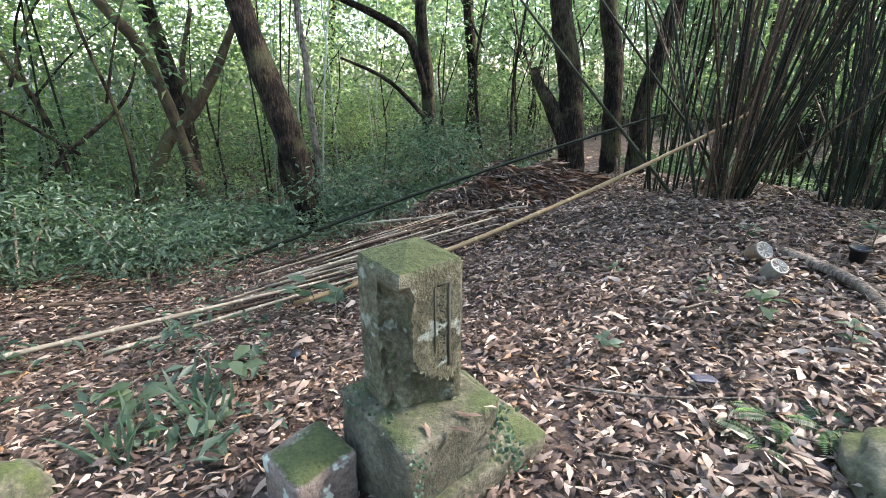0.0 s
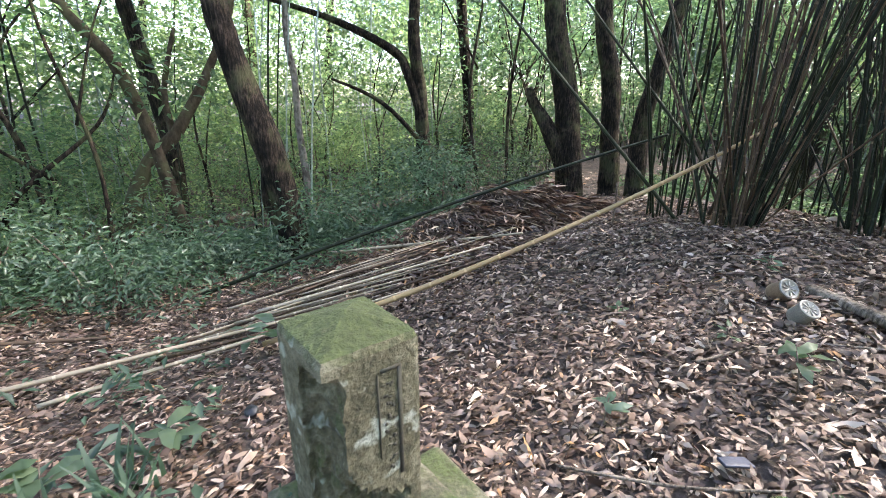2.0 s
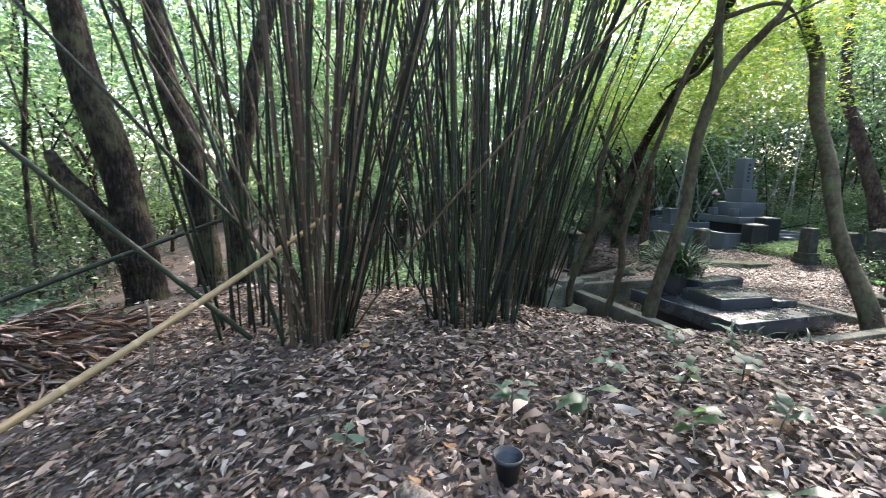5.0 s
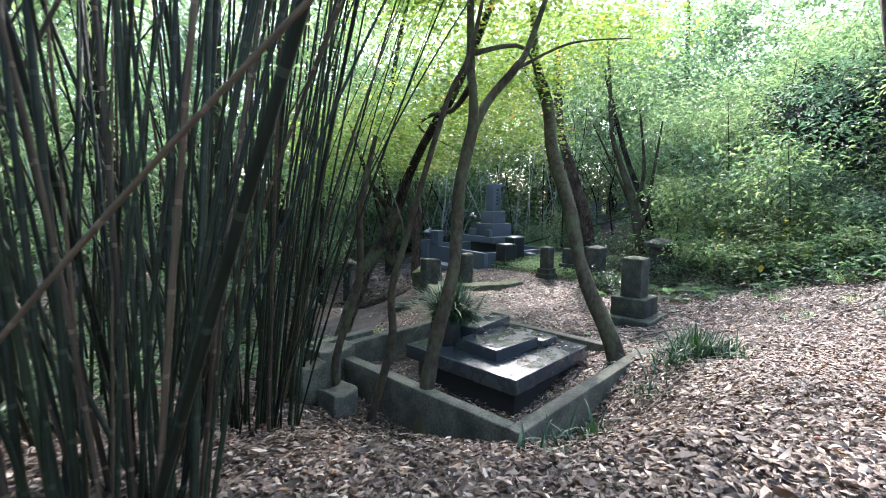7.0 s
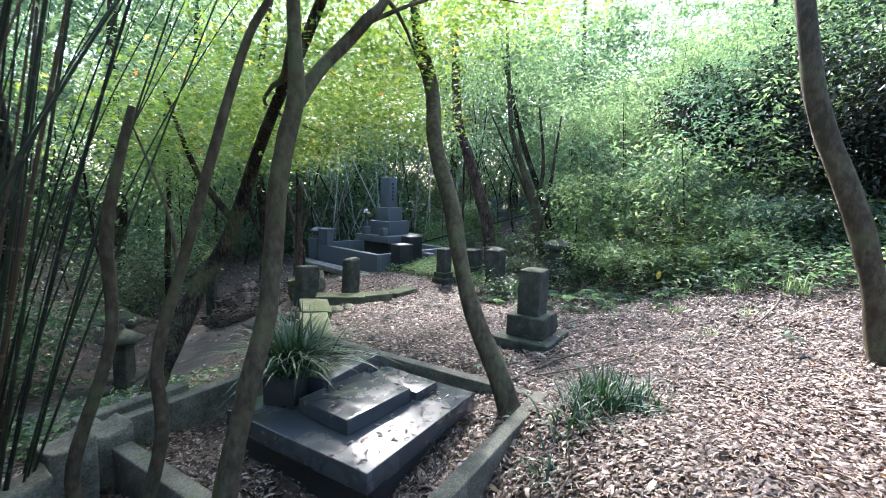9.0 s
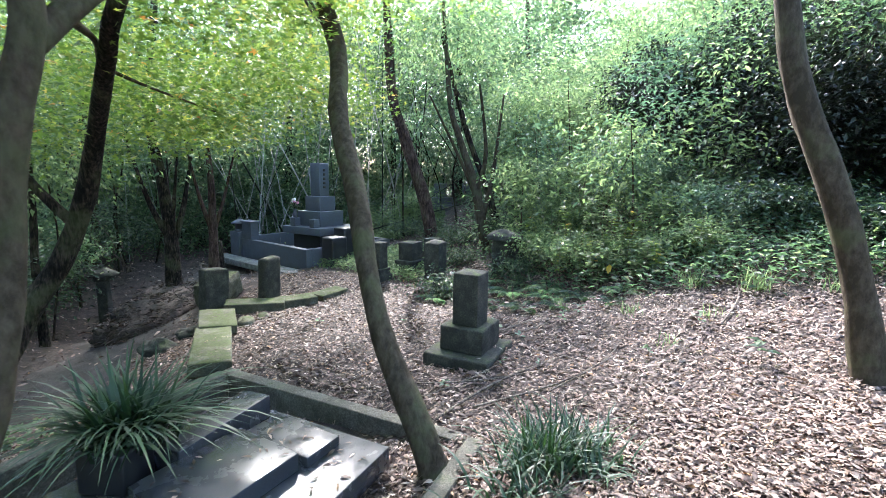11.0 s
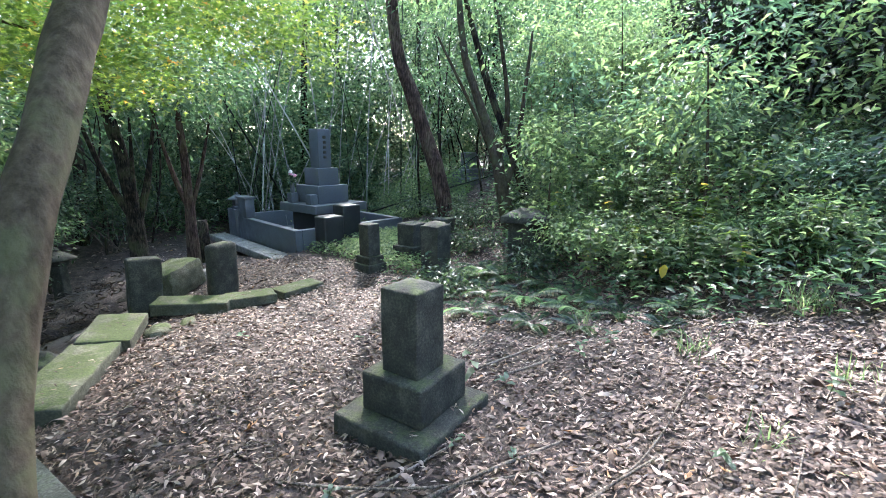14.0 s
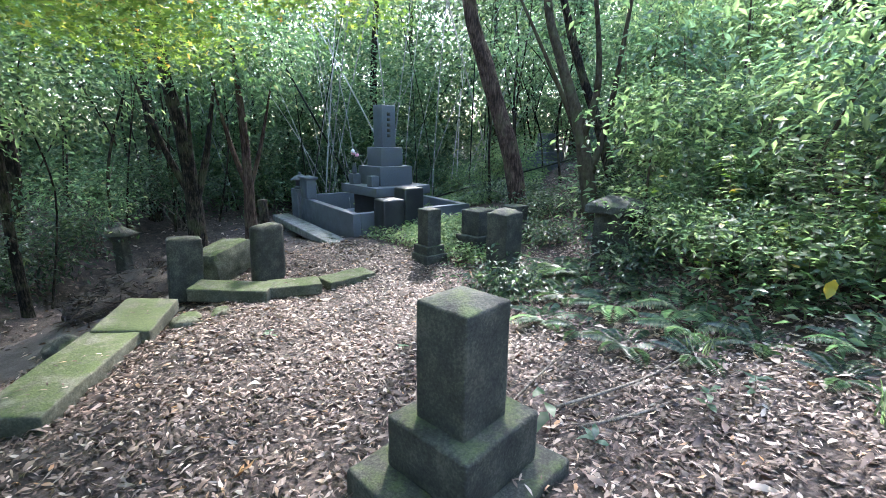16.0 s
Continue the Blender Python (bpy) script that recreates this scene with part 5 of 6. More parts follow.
# stone lantern head on the pillar, vases with flowers, incense stand
def mon_xy(u, v):
    p = Vector((16.0, 6.18, 0)) + wu * u + wv * v
    return p.x, p.y


lx, ly = mon_xy(0.11, 3.45)
t = thing("lantern_head", lx, ly, 0.122, math.degrees(WA), "small granite lantern with a flared roof on the pillar", "stone lantern")
part("base", lathe([(0.17, 0), (0.17, 0.05), (0.13, 0.07)], 6), GRANITE_MON, t)
part("light_box", block(0.2, 0.2, 0.16, 0.01, 0, z=0.07), GRANITE_MON, t)
part("roof", lathe([(0.26, 0.23), (0.27, 0.25), (0.17, 0.31), (0.07, 0.36), (0.03, 0.37), (0.045, 0.40), (0.01, 0.44)], 6), GRANITE_MON, t)
nx, ny = mon_xy(0.10, 2.85)
ob = part("name_stone_slab", block(0.32, 0.58, 0.06, 0.015, 0), GRANITE_MON)
ob.matrix_world = pose(nx, ny, 0.422, 0, 0, math.degrees(WA))
tagged(ob, "flat granite cap on the name stone", "stone")


def flower_vase(x, y, z, label):
    t = thing("flower_vase", x, y, z, 0, label, "vase", "flower vases")
    part("vase", lathe([(0.05, 0), (0.055, 0.1), (0.045, 0.2), (0.06, 0.24), (0.045, 0.24)], 12), GRANITE_MON, t)
    for i in range(7):
        a, r = RNG.uniform(0, 6.28), RNG.uniform(0.02, 0.11)
        top = (r * math.cos(a), r * math.sin(a), RNG.uniform(0.42, 0.58))
        part("flower_stem", tube([(0, 0, 0.2), (top[0] * 0.5, top[1] * 0.5, 0.38), top], [0.005, 0.004, 0.003], 5), CULM_GREEN, t)
        bm = bmesh.new()
        bmesh.ops.create_icosphere(bm, subdivisions=2, radius=0.045)
        for v in bm.verts:
            v.co = v.co * (1 + 0.35 * noise.noise(v.co * 60)) + Vector(top)
        part("blossom", bm, PINK if i % 2 else WHITE, t, "pink blossom" if i % 2 else "white blossom")
    foliage("leaves", [(x, y, z + 0.36, 0.12, 0.12, 0.12)], 120, 0.09, 0.03, G_DEEP, t, spread=0.05, per=6)
    return t


for du, dv in ((-0.60, 0.40), (-0.60, -0.40)):
    q = Vector((17.95, 6.45, 0)) + Matrix.Rotation(MA, 3, "Z") @ Vector((du, dv, 0))
    b = part("vase_block", block(0.2, 0.2, 0.24, 0.01, 0), GRANITE_MON)
    b.matrix_world = pose(q.x, q.y, MZ + 0.987, 0, 0, math.degrees(MA))
    tagged(b, "small granite block that carries a vase", "stone block", "vase blocks")
    flower_vase(q.x, q.y, MZ + 1.228, "granite vase of pink and white flowers") if dv > 0 else None
# far graves under the trees
grave("gravestone", 21.5, 3.2, -20, (("base_plinth", 1.5, 0.9, 0.3), ("plinth", 1.1, 0.6, 0.25), ("shaft", 0.5, 0.3, 0.5)), GRANITE_MON, "far grey granite grave among shrubs", 0.01)
grave("gravestone", 22.2, 1.8, -20, (("base_plinth", 1.2, 0.9, 0.3), ("plinth", 0.8, 0.6, 0.3), ("shaft", 0.4, 0.35, 0.6)), GRANITE_MON, "far grey granite grave among shrubs", 0.01)
p = part("wooden_post", tube([(0, 0, -0.1), (0.01, 0, 0.5), (0, 0.02, 1.0)], [0.12, 0.115, 0.11], 10, 0.1), BARK_DARK)
p.matrix_world = pose(16.2, 8.6, gz(16.2, 8.6))
tagged(p, "dark round wooden post beside the path", "post")

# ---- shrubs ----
# near-black leaf colour that stands in for the shade under the bank
G_SHADE = leaf_mat("shaded_bank_leaves", [(0, (0.008, 0.012, 0.008)), (0.6, (0.018, 0.026, 0.016)), (1, (0.04, 0.055, 0.03))], (1.0, 1.2, 0.8), 0.5, 0.15)

def shrub(name, x, y, blobs, n, length, width, mat, label, stems=6, kindness="simple", group="", droop=0.35, spread=0.2, full=False):
    z = gz(x, y)
    t = thing(name, x, y, z, label=label, category="shrub", group=group)
    for i in range(stems):
        bx, by, bz, rx, ry, rz = blobs[i % len(blobs)]
        ex, ey, ez = bx + RNG.uniform(-0.6, 0.6) * rx - x, by + RNG.uniform(-0.6, 0.6) * ry - y, bz + RNG.uniform(-0.2, 0.7) * rz - z
        ax, ay = RNG.uniform(-0.25, 0.25, 2)
        part("stem", tube([(ax, ay, gz(x + ax, y + ay) - z - 0.05), (ax * 0.4 + ex * 0.4, ay * 0.4 + ey * 0.4, ez * 0.5), (ex, ey, ez)], [0.018, 0.012, 0.005], 6, steps=3), TWIG, t)
    foliage("leaves", blobs, n, length, width, mat, t, "full" if full else kindness, droop, spread)
    return t


def around(x, y, h, r, k=4):
    z = gz(x, y)
    return [(x + RNG.normal() * r * 0.45, y + RNG.normal() * r * 0.45, z + h * RNG.uniform(0.3, 0.9), r * RNG.uniform(0.5, 0.8), r * RNG.uniform(0.5, 0.8), h * RNG.uniform(0.25, 0.4)) for _ in range(k)]


# slope behind the first gravestone: a wall of undergrowth
for x, y, h, r, mat in ((-3.2, 4.6, 0.7, 1.0, G_BLUE), (-4.4, 4.2, 0.9, 1.1, G_BLUE), (-3.0, 5.6, 0.6, 0.9, G_BLUE), (-4.6, 5.6, 1.3, 1.2, G_MID), (-1.0, 6.6, 0.8, 0.9, G_BLUE), (-0.2, 7.4, 1.1, 1.0, G_BLUE), (0.8, 7.6, 1.1, 0.9, G_DEEP),
                        (-1.4, 7.8, 1.2, 1.1, G_MID), (-6.0, 5.0, 2.2, 1.4, G_MID), (-6.2, 6.8, 2.6, 1.5, G_MID), (-3.6, 8.4, 2.2, 1.4, G_MID), (-5.2, 9.0, 3.0, 1.6, G_MID), (-1.6, 11, 2.6, 1.7, G_LIGHT), (0.8, 11.5, 2.4, 1.6, G_MID), (2.2, 12, 2.2, 1.5, G_LIGHT), (4.4, 11.5, 2.4, 1.6, G_MID),
                        (-3.4, 12, 3.4, 1.9, G_LIGHT), (-7, 10, 3.6, 2.0, G_MID), (1.0, 9.3, 1.6, 1.0, G_DEEP), (6.5, 10.5, 2.0, 1.5, G_MID), (8.5, 11.5, 2.2, 1.6, G_DEEP)):
    shrub("undergrowth", x, y, around(x, y, h, r), int(2000 * r), 0.085, 0.028, mat, "dense green undergrowth on the slope", 6, group="undergrowth")
# hillside beside the cemetery
for x, y, h, r, mat in ((12.9, -1.0, 0.4, 0.7, G_LIGHT), (13.3, -0.4, 0.5, 0.7, G_LIGHT), (12.3, -1.5, 0.45, 0.6, G_LIGHT), (14.8, -0.2, 0.6, 0.7, G_LIGHT), (13.2, -2.0, 0.6, 0.9, G_BLUE), (14.0, -0.1, 0.5, 0.8, G_LIGHT), (14.4, -1.3, 0.9, 1.1, G_LIGHT)):
    shrub("hillside_shrub", x, y, around(x, y, h, r), int(3600 * r), 0.075, 0.032, mat, "low leafy green shrub at the foot of the hillside", 6, group="hillside shrubs")
for x, y, h, r in ((14.15, 1.2, 0.4, 0.6), (14.0, 2.2, 0.3, 0.5), (17.0, 2.3, 0.35, 0.6), (17.7, 2.9, 0.4, 0.7), (16.6, 1.2, 0.35, 0.6), (18.4, 3.3, 0.5, 0.8), (17.4, 1.6, 0.5, 0.7), (16.6, 3.3, 0.25, 0.4), (15.9, 2.2, 0.25, 0.4)):
    shrub("ground_cover", x, y, around(x, y, h, r), int(2600 * r), 0.08, 0.035, G_DEEP, "low dark weeds at the foot of the hill", 5, group="ground cover")
for x, y, h, r, mat in ((15.8, -0.6, 1.4, 1.2, G_LIGHT), (17.4, -3.2, 2.2, 1.6, G_DEEP), (18.0, -0.6, 2.6, 1.6, G_LIGHT), (19.0, 1.2, 2.6, 1.6, G_MID), (18.5, -3.5, 3.0, 2.0, G_LIGHT),
                        (10.6, -6.2, 3.2, 1.8, G_DEEP), (16.5, -6, 3.6, 2.2, G_LIGHT), (20.5, -1.5, 3.2, 2.0, G_LIGHT), (21.5, 2.5, 3.0, 2.0, G_MID), (9, -5.4, 2.5, 1.6, G_DEEP), (20.5, 5.0, 1.0, 1.0, G_LIGHT), (20.0, 3.6, 1.2, 1.0, G_LIGHT)):
    shrub("hillside_shrub", x, y, around(x, y, h, r), int(3000 * r), 0.085, 0.036, mat, "leafy green shrub on the hillside", 6, group="hillside shrubs")
for x, y, h, r, mat in ((17.6, 0.3, 1.5, 1.1, G_LIGHT), (18.5, -1.8, 2.2, 1.5, G_LIGHT), (19.6, 0.2, 2.2, 1.5, G_MID), (16.8, -1.2, 1.4, 1.2, G_LIGHT), (17.2, -4.4, 2.6, 1.8, G_MID), (15.0, -2.2, 0.7, 1.0, G_BLUE), (15.5, -0.2, 0.8, 0.8, G_LIGHT), (19.2, -5.4, 3.0, 2.0, G_LIGHT), (21.5, -3.5, 3.4, 2.2, G_LIGHT), (22.5, -0.5, 3.0, 2.0, G_MID)):
    shrub("hillside_shrub", x, y, around(x, y, h, r), int(2800 * r), 0.085, 0.036, mat, "leafy green shrub on the hillside", 6, group="hillside shrubs")
# beyond the path
for x, y, h, r, mat in ((12.5, 10.5, 1.6, 1.3, G_DEEP), (14.5, 11.5, 2.0, 1.4, G_MID), (10.5, 10.0, 1.3, 1.2, G_DEEP), (16.5, 11.5, 1.8, 1.3, G_DEEP), (8.2, 8.6, 1.2, 1.1, G_MID), (20.5, 10.5, 2.2, 1.5, G_DEEP), (22.5, 8, 2.0, 1.5, G_MID)):
    shrub("pathside_shrub", x, y, around(x, y, h, r), int(2600 * r), 0.10, 0.04, mat, "dark green shrub beside the path", 6, group="pathside shrubs")


# woods between the trees: belts of leaves from the ground up, too many to count
def wood_belt(name, cx, cy, r0, r1, a0, a1, n, z1, length, mat, power=1.3):
    m, k = n // 16, n // 110
    a, d = np.radians(RNG.uniform(a0, a1, k)), RNG.uniform(r0, r1, k)
    x, y = cx + d * np.cos(a), cy + d * np.sin(a)
    clump = np.stack([x, y, ground_z(x, y) + 0.2 + RNG.random(k) ** power * z1], 1)[RNG.integers(k, size=m)]
    c = np.repeat(clump + RNG.normal(size=(m, 3)) * np.array([0.9, 0.9, 0.5]), 16, 0)
    off = RNG.normal(size=c.shape) * np.array([0.30, 0.30, 0.13])
    dd = RNG.normal(size=c.shape) * np.array([1, 1, 0.45]) + off
    dd[:, 2] -= 0.35
    L = 0.82 * length * RNG.uniform(0.65, 1.3, len(c))
    V, F = simple_leaves(c + off, dd, RNG.normal(size=c.shape) * 0.45 + np.array([0, 0, 1.0]), L, L * 0.42)
    tagged(mesh_object(name, arrays_mesh(name, V, F), mat, None, smooth=False), "far dense woodland undergrowth in mixed greens", "woods", kind="stuff")


wood_belt("far_woods", 3, 3, 12, 16, 55, 105, 34000, 5.5, 0.19, G_MID)
wood_belt("far_woods", 3, 3, 12, 16, 105, 170, 42000, 5.5, 0.19, G_LIGHT)
wood_belt("far_woods", 3, 3, 15, 20, 50, 180, 32000, 8, 0.26, G_LIGHT)
wood_belt("far_woods", 10, 3, 13, 17, 18, 100, 64000, 5.0, 0.19, G_MID)
wood_belt("far_woods", 10, 3, 16, 22, -5, 40, 15000, 8, 0.26, G_LIGHT)
wood_belt("far_woods", 10, 3, 16, 22, 40, 100, 21000, 8, 0.26, G_MID)
wood_belt("far_woods", 10, 3, 14, 19, -75, -4, 90000, 4.0, 0.20, G_MID)
wood_belt("far_woods", 8, 1, 9, 13, -95, -45, 50000, 4.5, 0.16, G_DEEP)
wood_belt("far_woods", 3, 3, 14, 20, 170, 320, 40000, 9, 0.3, G_MID)


# hollow bank: its shade painted as near-black leaves, sprays of bamboo hanging over it
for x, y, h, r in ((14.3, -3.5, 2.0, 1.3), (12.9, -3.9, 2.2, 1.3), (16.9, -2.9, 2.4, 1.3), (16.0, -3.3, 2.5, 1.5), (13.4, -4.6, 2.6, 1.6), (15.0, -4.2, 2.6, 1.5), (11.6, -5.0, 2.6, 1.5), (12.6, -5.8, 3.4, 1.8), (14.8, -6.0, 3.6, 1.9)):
    shrub("hillside_shrub", x, y, around(x, y, h, r, 5), int(3600 * r), 0.11, 0.05, G_SHADE, "dense shrub with near-black leaves for the shade under hanging bamboo", 8, group="hillside shrubs")
shrub("hanging_bamboo", 13.6, -5.6, [(16.4, -2.8, 4.9, 1.2, 0.7, 0.5), (18.0, -2.8, 5.1, 1.2, 0.8, 0.6), (13.9, -4.0, 4.5, 1.5, 0.8, 0.5), (12.2, -4.1, 4.1, 1.2, 0.8, 0.5), (15.3, -3.6, 4.4, 1.2, 0.8, 0.6), (11.2, -4.6, 4.4, 1.2, 0.9, 0.6), (13.2, -4.6, 4.5, 1.8, 1.0, 0.7), (15.6, -4.6, 4.6, 1.6, 1.0, 0.7)], 9000, 0.125, 0.022, G_MID, "sprays of light bamboo leaves hanging over the bank", 14, group="hanging bamboo", droop=0.8, spread=0.3)
for x, y, h, r in ((12.4, -2.9, 0.5, 0.8), (13.6, -2.9, 0.6, 0.8), (11.4, -3.4, 0.5, 0.8)):
    shrub("hillside_shrub", x, y, around(x, y, h, r), 1800, 0.10, 0.04, G_DEEP, "low dark shrub below the bank", 5, group="hillside shrubs")
wood_belt("far_woods", 10, 3, 12.5, 16, 4, 60, 60000, 4.5, 0.16, G_MID)
wood_belt("far_woods", 10, 3, 15, 20, -4, 75, 42000, 8.5, 0.22, G_MID)
wood_belt("far_woods", 10, 3, 21, 26, 22, 100, 28000, 14, 0.40, G_LIGHT, 1.0)
wood_belt("far_woods", 5, 3, 22, 28, 24, 170, 44000, 14, 0.46, G_MID, 1.0)
wood_belt("far_woods", 8, 2, 22, 28, -40, 22, 34000, 10.5, 0.36, G_LIGHT, 0.8)
wood_belt("far_woods", 8, 2, 26, 32, -30, 30, 34000, 14, 0.5, G_MID, 0.9)

# ---- low plants ----
def clearing_edge(x):
    return np.interp(x, [4, 9, 10.2, 11.4, 13.0, 15.5, 17.5], [-3.4, -2.9, -2.0, -0.1, 0.9, 1.7, 2.6])


def ground_cover(name, n, x0, x1, y0, y1, length, width, mat, keep, label, rise=0.25):
    x, y = RNG.uniform(x0, x1, n), RNG.uniform(y0, y1, n)
    ok = RNG.random(n) < keep(x, y)
    x, y = np.repeat(x[ok], 6), np.repeat(y[ok], 6)
    m = len(x)
    x, y = x + RNG.normal(size=m) * 0.07, y + RNG.normal(size=m) * 0.07
    z = ground_z(x, y) + 0.03 + RNG.random(m) * rise
    a = RNG.uniform(0, 6.28, m)
    d = np.stack([np.cos(a), np.sin(a), RNG.normal(size=m) * 0.35], 1)
    L = length * RNG.uniform(0.6, 1.3, m)
    V, F = simple_leaves(np.stack([x, y, z], 1), d, RNG.normal(size=(m, 3)) * 0.35 + np.array([0, 0, 1.0]), L, L * width / length)
    tagged(mesh_object(name, arrays_mesh(name, V, F), mat, None, smooth=False), label, "ground cover", kind="stuff")


ground_cover("ground_cover", 30000, 9, 27, -12, 3, 0.10, 0.045, G_MID, lambda x, y: np.clip((clearing_edge(x) - y) * 0.8, 0, 1), "low leafy ground cover on the hillside", 0.35)
ground_cover("ground_cover", 5000, 19, 24, 3, 8, 0.10, 0.05, G_LIGHT, lambda x, y: 0.8 + 0 * x, "bright green ground cover behind the monument", 0.3)
ground_cover("ground_cover", 5000, 14.2, 17.5, 2.4, 6.0, 0.07, 0.035, G_LIGHT, lambda x, y: np.clip(0.9 - 0.5 * np.abs(y - 4.2), 0, 1) * ((x - 15.6) > (y - 5.2) * 0.5), "weeds among the small gravestones", 0.22)
ground_cover("ground_cover", 9000, -8, 1.5, 3.6, 9.5, 0.09, 0.03, G_BLUE, lambda x, y: np.clip((y - 4.6 - 0.45 * (x + 1.5)) * 0.6, 0, 1) * (x < 1.2 + 0 * y), "low bluish-green undergrowth on the slope", 0.3)
ground_cover("ground_cover", 110, -3.0, -0.75, 1.2, 3.6, 0.10, 0.035, G_BLUE, lambda x, y: 0.55 + 0.45 * np.sin(x * 4 + y * 3), "bluish-green seedlings among the fallen canes", 0.16)
ground_cover("ground_cover", 4000, 3.5, 9.0, 5.6, 10.5, 0.08, 0.04, G_MID, lambda x, y: 0.5 * (1 - path_mask(x, y)), "low weeds on the slope beside the path", 0.2)


def blades(name, x, y, z, n, length, width, mat, label, spread=0.12, category="grass", group="", lean=0.55):
    """A tuft of arching strap leaves, each a bent ribbon."""
    V, F = [], []
    for i in range(n):
        a = RNG.uniform(0, 6.28)
        d = np.array([math.cos(a), math.sin(a), 0])
        s = np.array([-d[1], d[0], 0])
        b = np.array([RNG.normal() * spread * 0.4, RNG.normal() * spread * 0.4, 0])
        L, w, ln = length * RNG.uniform(0.6, 1.2), width * RNG.uniform(0.7, 1.2), lean * RNG.uniform(0.4, 1.5)
        k = len(V)
        for j in range(6):
            f = j / 5
            p = b + d * L * ln * f ** 1.3 + np.array([0, 0, L * (f - ln * 0.75 * f * f) - 0.02])
            ww = w * (1 - f ** 2.2) * 0.5 + 0.0004
            V += [p - s * ww, p + s * ww]
        F += [[k + 2 * j, k + 2 * j + 1, k + 2 * j + 3, k + 2 * j + 2] for j in range(5)]
    ob = mesh_object(name, arrays_mesh(name, np.array(V), np.array(F)), mat, None)
    ob.matrix_world = Matrix.Translation((x, y, z))
    return tagged(ob, label, category, group, "stuff" if category == "grass" else "")


# strap-leaved plant on the tomb and its pot
px, py = tomb_xy(SX + 0.42, SV + 1.30)
pot = thing("plant_pot", px, py, -0.098, 0, "dark square granite flower holder on the tomb", "plant pot")
part("pot", block(0.30, 0.30, 0.26, 0.015, 0, z=0.0), GRANITE_BLACK, pot)
blades("strap_plant", px, py, 0.15, 240, 0.72, 0.024, G_STRAP, "dense tuft of dark arching strap leaves", 0.16, "plant", lean=0.75)
blades("strap_plant", px + 0.10, py - 0.12, 0.14, 130, 0.66, 0.022, G_STRAP, "dense tuft of dark arching strap leaves", 0.16, "plant", lean=0.85)
for x, y, n, L in ((7.55, 1.42, 150, 0.50), (7.35, 1.60, 90, 0.42), (7.75, 1.25, 110, 0.46), (7.5, 1.15, 60, 0.36), (7.85, 1.5, 60, 0.4), (7.15, 1.75, 30, 0.3), (6.2, 2.25, 26, 0.26), (5.7, 2.45, 22, 0.24), (6.8, 1.9, 26, 0.28), (4.7, 2.5, 18, 0.22), (5.2, 2.35, 22, 0.25)):
    blades("grass_tuft", x, y, gz(x, y), n, L, 0.018, G_STRAP, "tuft of dark strap-leaved grass in the litter", 0.26, group="grass tufts", lean=0.62)
for x, y, n, L in ((10.9, -0.2, 50, 0.26), (11.2, -1.1, 90, 0.4), (10.7, -1.6, 90, 0.4), (11.6, -1.5, 80, 0.42), (10.2, -0.9, 24, 0.2), (9.7, -0.2, 20, 0.2), (12.0, 0.5, 30, 0.28), (10.2, -2.2, 60, 0.36), (9.2, -2.4, 50, 0.3)):
    blades("grass_tuft", x, y, gz(x, y), n, L, 0.009, G_LIGHT, "tuft of fresh green grass in the litter", 0.22, group="grass tufts")
for x, y, n, L in ((-1.05, 1.75, 26, 0.34), (-1.25, 1.5, 22, 0.3), (-0.92, 1.55, 14, 0.22)):
    blades("grass_tuft", x, y, gz(x, y), n, L, 0.022, G_BLUE, "tuft of bluish strap leaves in the litter", 0.14, group="grass tufts", lean=0.35)


def fern(x, y, n, L, mat, label, group="ferns"):
    """A fern: arching fronds, each with two rows of leaflets."""
    B, D, U, S = [], [], [], []
    for i in range(n):
        a = 6.283 * i / n + RNG.normal() * 0.3
        d = np.array([math.cos(a), math.sin(a), 0])
        s = np.array([-d[1], d[0], 0])
        l, h = L * RNG.uniform(0.7, 1.15), RNG.uniform(0.35, 0.6)
        for j in range(3, 24):
            f = j / 24
            p = d * l * f + np.array([0, 0, l * h * (1.7 * f - 1.5 * f * f)])
            t = d + np.array([0, 0, h * (1.7 - 3.0 * f)])
            for sg_ in (1, -1):
                B.append(p)
                D.append(s * sg_ + t * 0.35 + np.array([0, 0, -0.15]))
                U.append(np.array([0, 0, 1.0]) - 0.3 * d)
                S.append(l * 0.22 * math.sin(math.pi * min(1, f * 0.9 + 0.12)) ** 0.8)
    S = np.array(S)
    V, F = simple_leaves(np.array(B), np.array(D), np.array(U), S, S * 0.30)
    ob = mesh_object("fern", arrays_mesh("fern", V, F), mat, None, smooth=False)
    ob.matrix_world = Matrix.Translation((x, y, gz(x, y)))
    return tagged(ob, label, "fern", group)


for x, y, n, L in ((12.2, 1.1, 9, 0.6), (12.9, 1.9, 9, 0.7), (13.6, 1.7, 8, 0.75), (13.3, 2.6, 8, 0.6), (12.0, 0.2, 9, 0.6), (11.7, -0.3, 8, 0.55), (11.4, -0.1, 7, 0.45), (12.5, -0.2, 9, 0.65), (12.9, 0.6, 9, 0.7), (13.6, 0.9, 9, 0.7), (14.3, 1.6, 8, 0.7), (12.4, -0.9, 8, 0.6), (11.9, 0.6, 8, 0.5), (12.6, 1.5, 7, 0.5), (13.0, -0.4, 9, 0.65), (14.6, 1.9, 9, 0.9), (14.2, 2.1, 9, 0.85), (13.2, 1.2, 9, 0.8), (12.4, 0.6, 9, 0.7)):
    fern(x, y, n, L * 0.75, G_MID if RNG.random() < 0.5 else G_DEEP, "arching green fern at the edge of the clearing")
for x, y in ((1.18, 1.42), (1.30, 1.36), (1.08, 1.30)):
    fern(x, y, 7, 0.16, G_MID, "small fern growing beside the mossy rock")


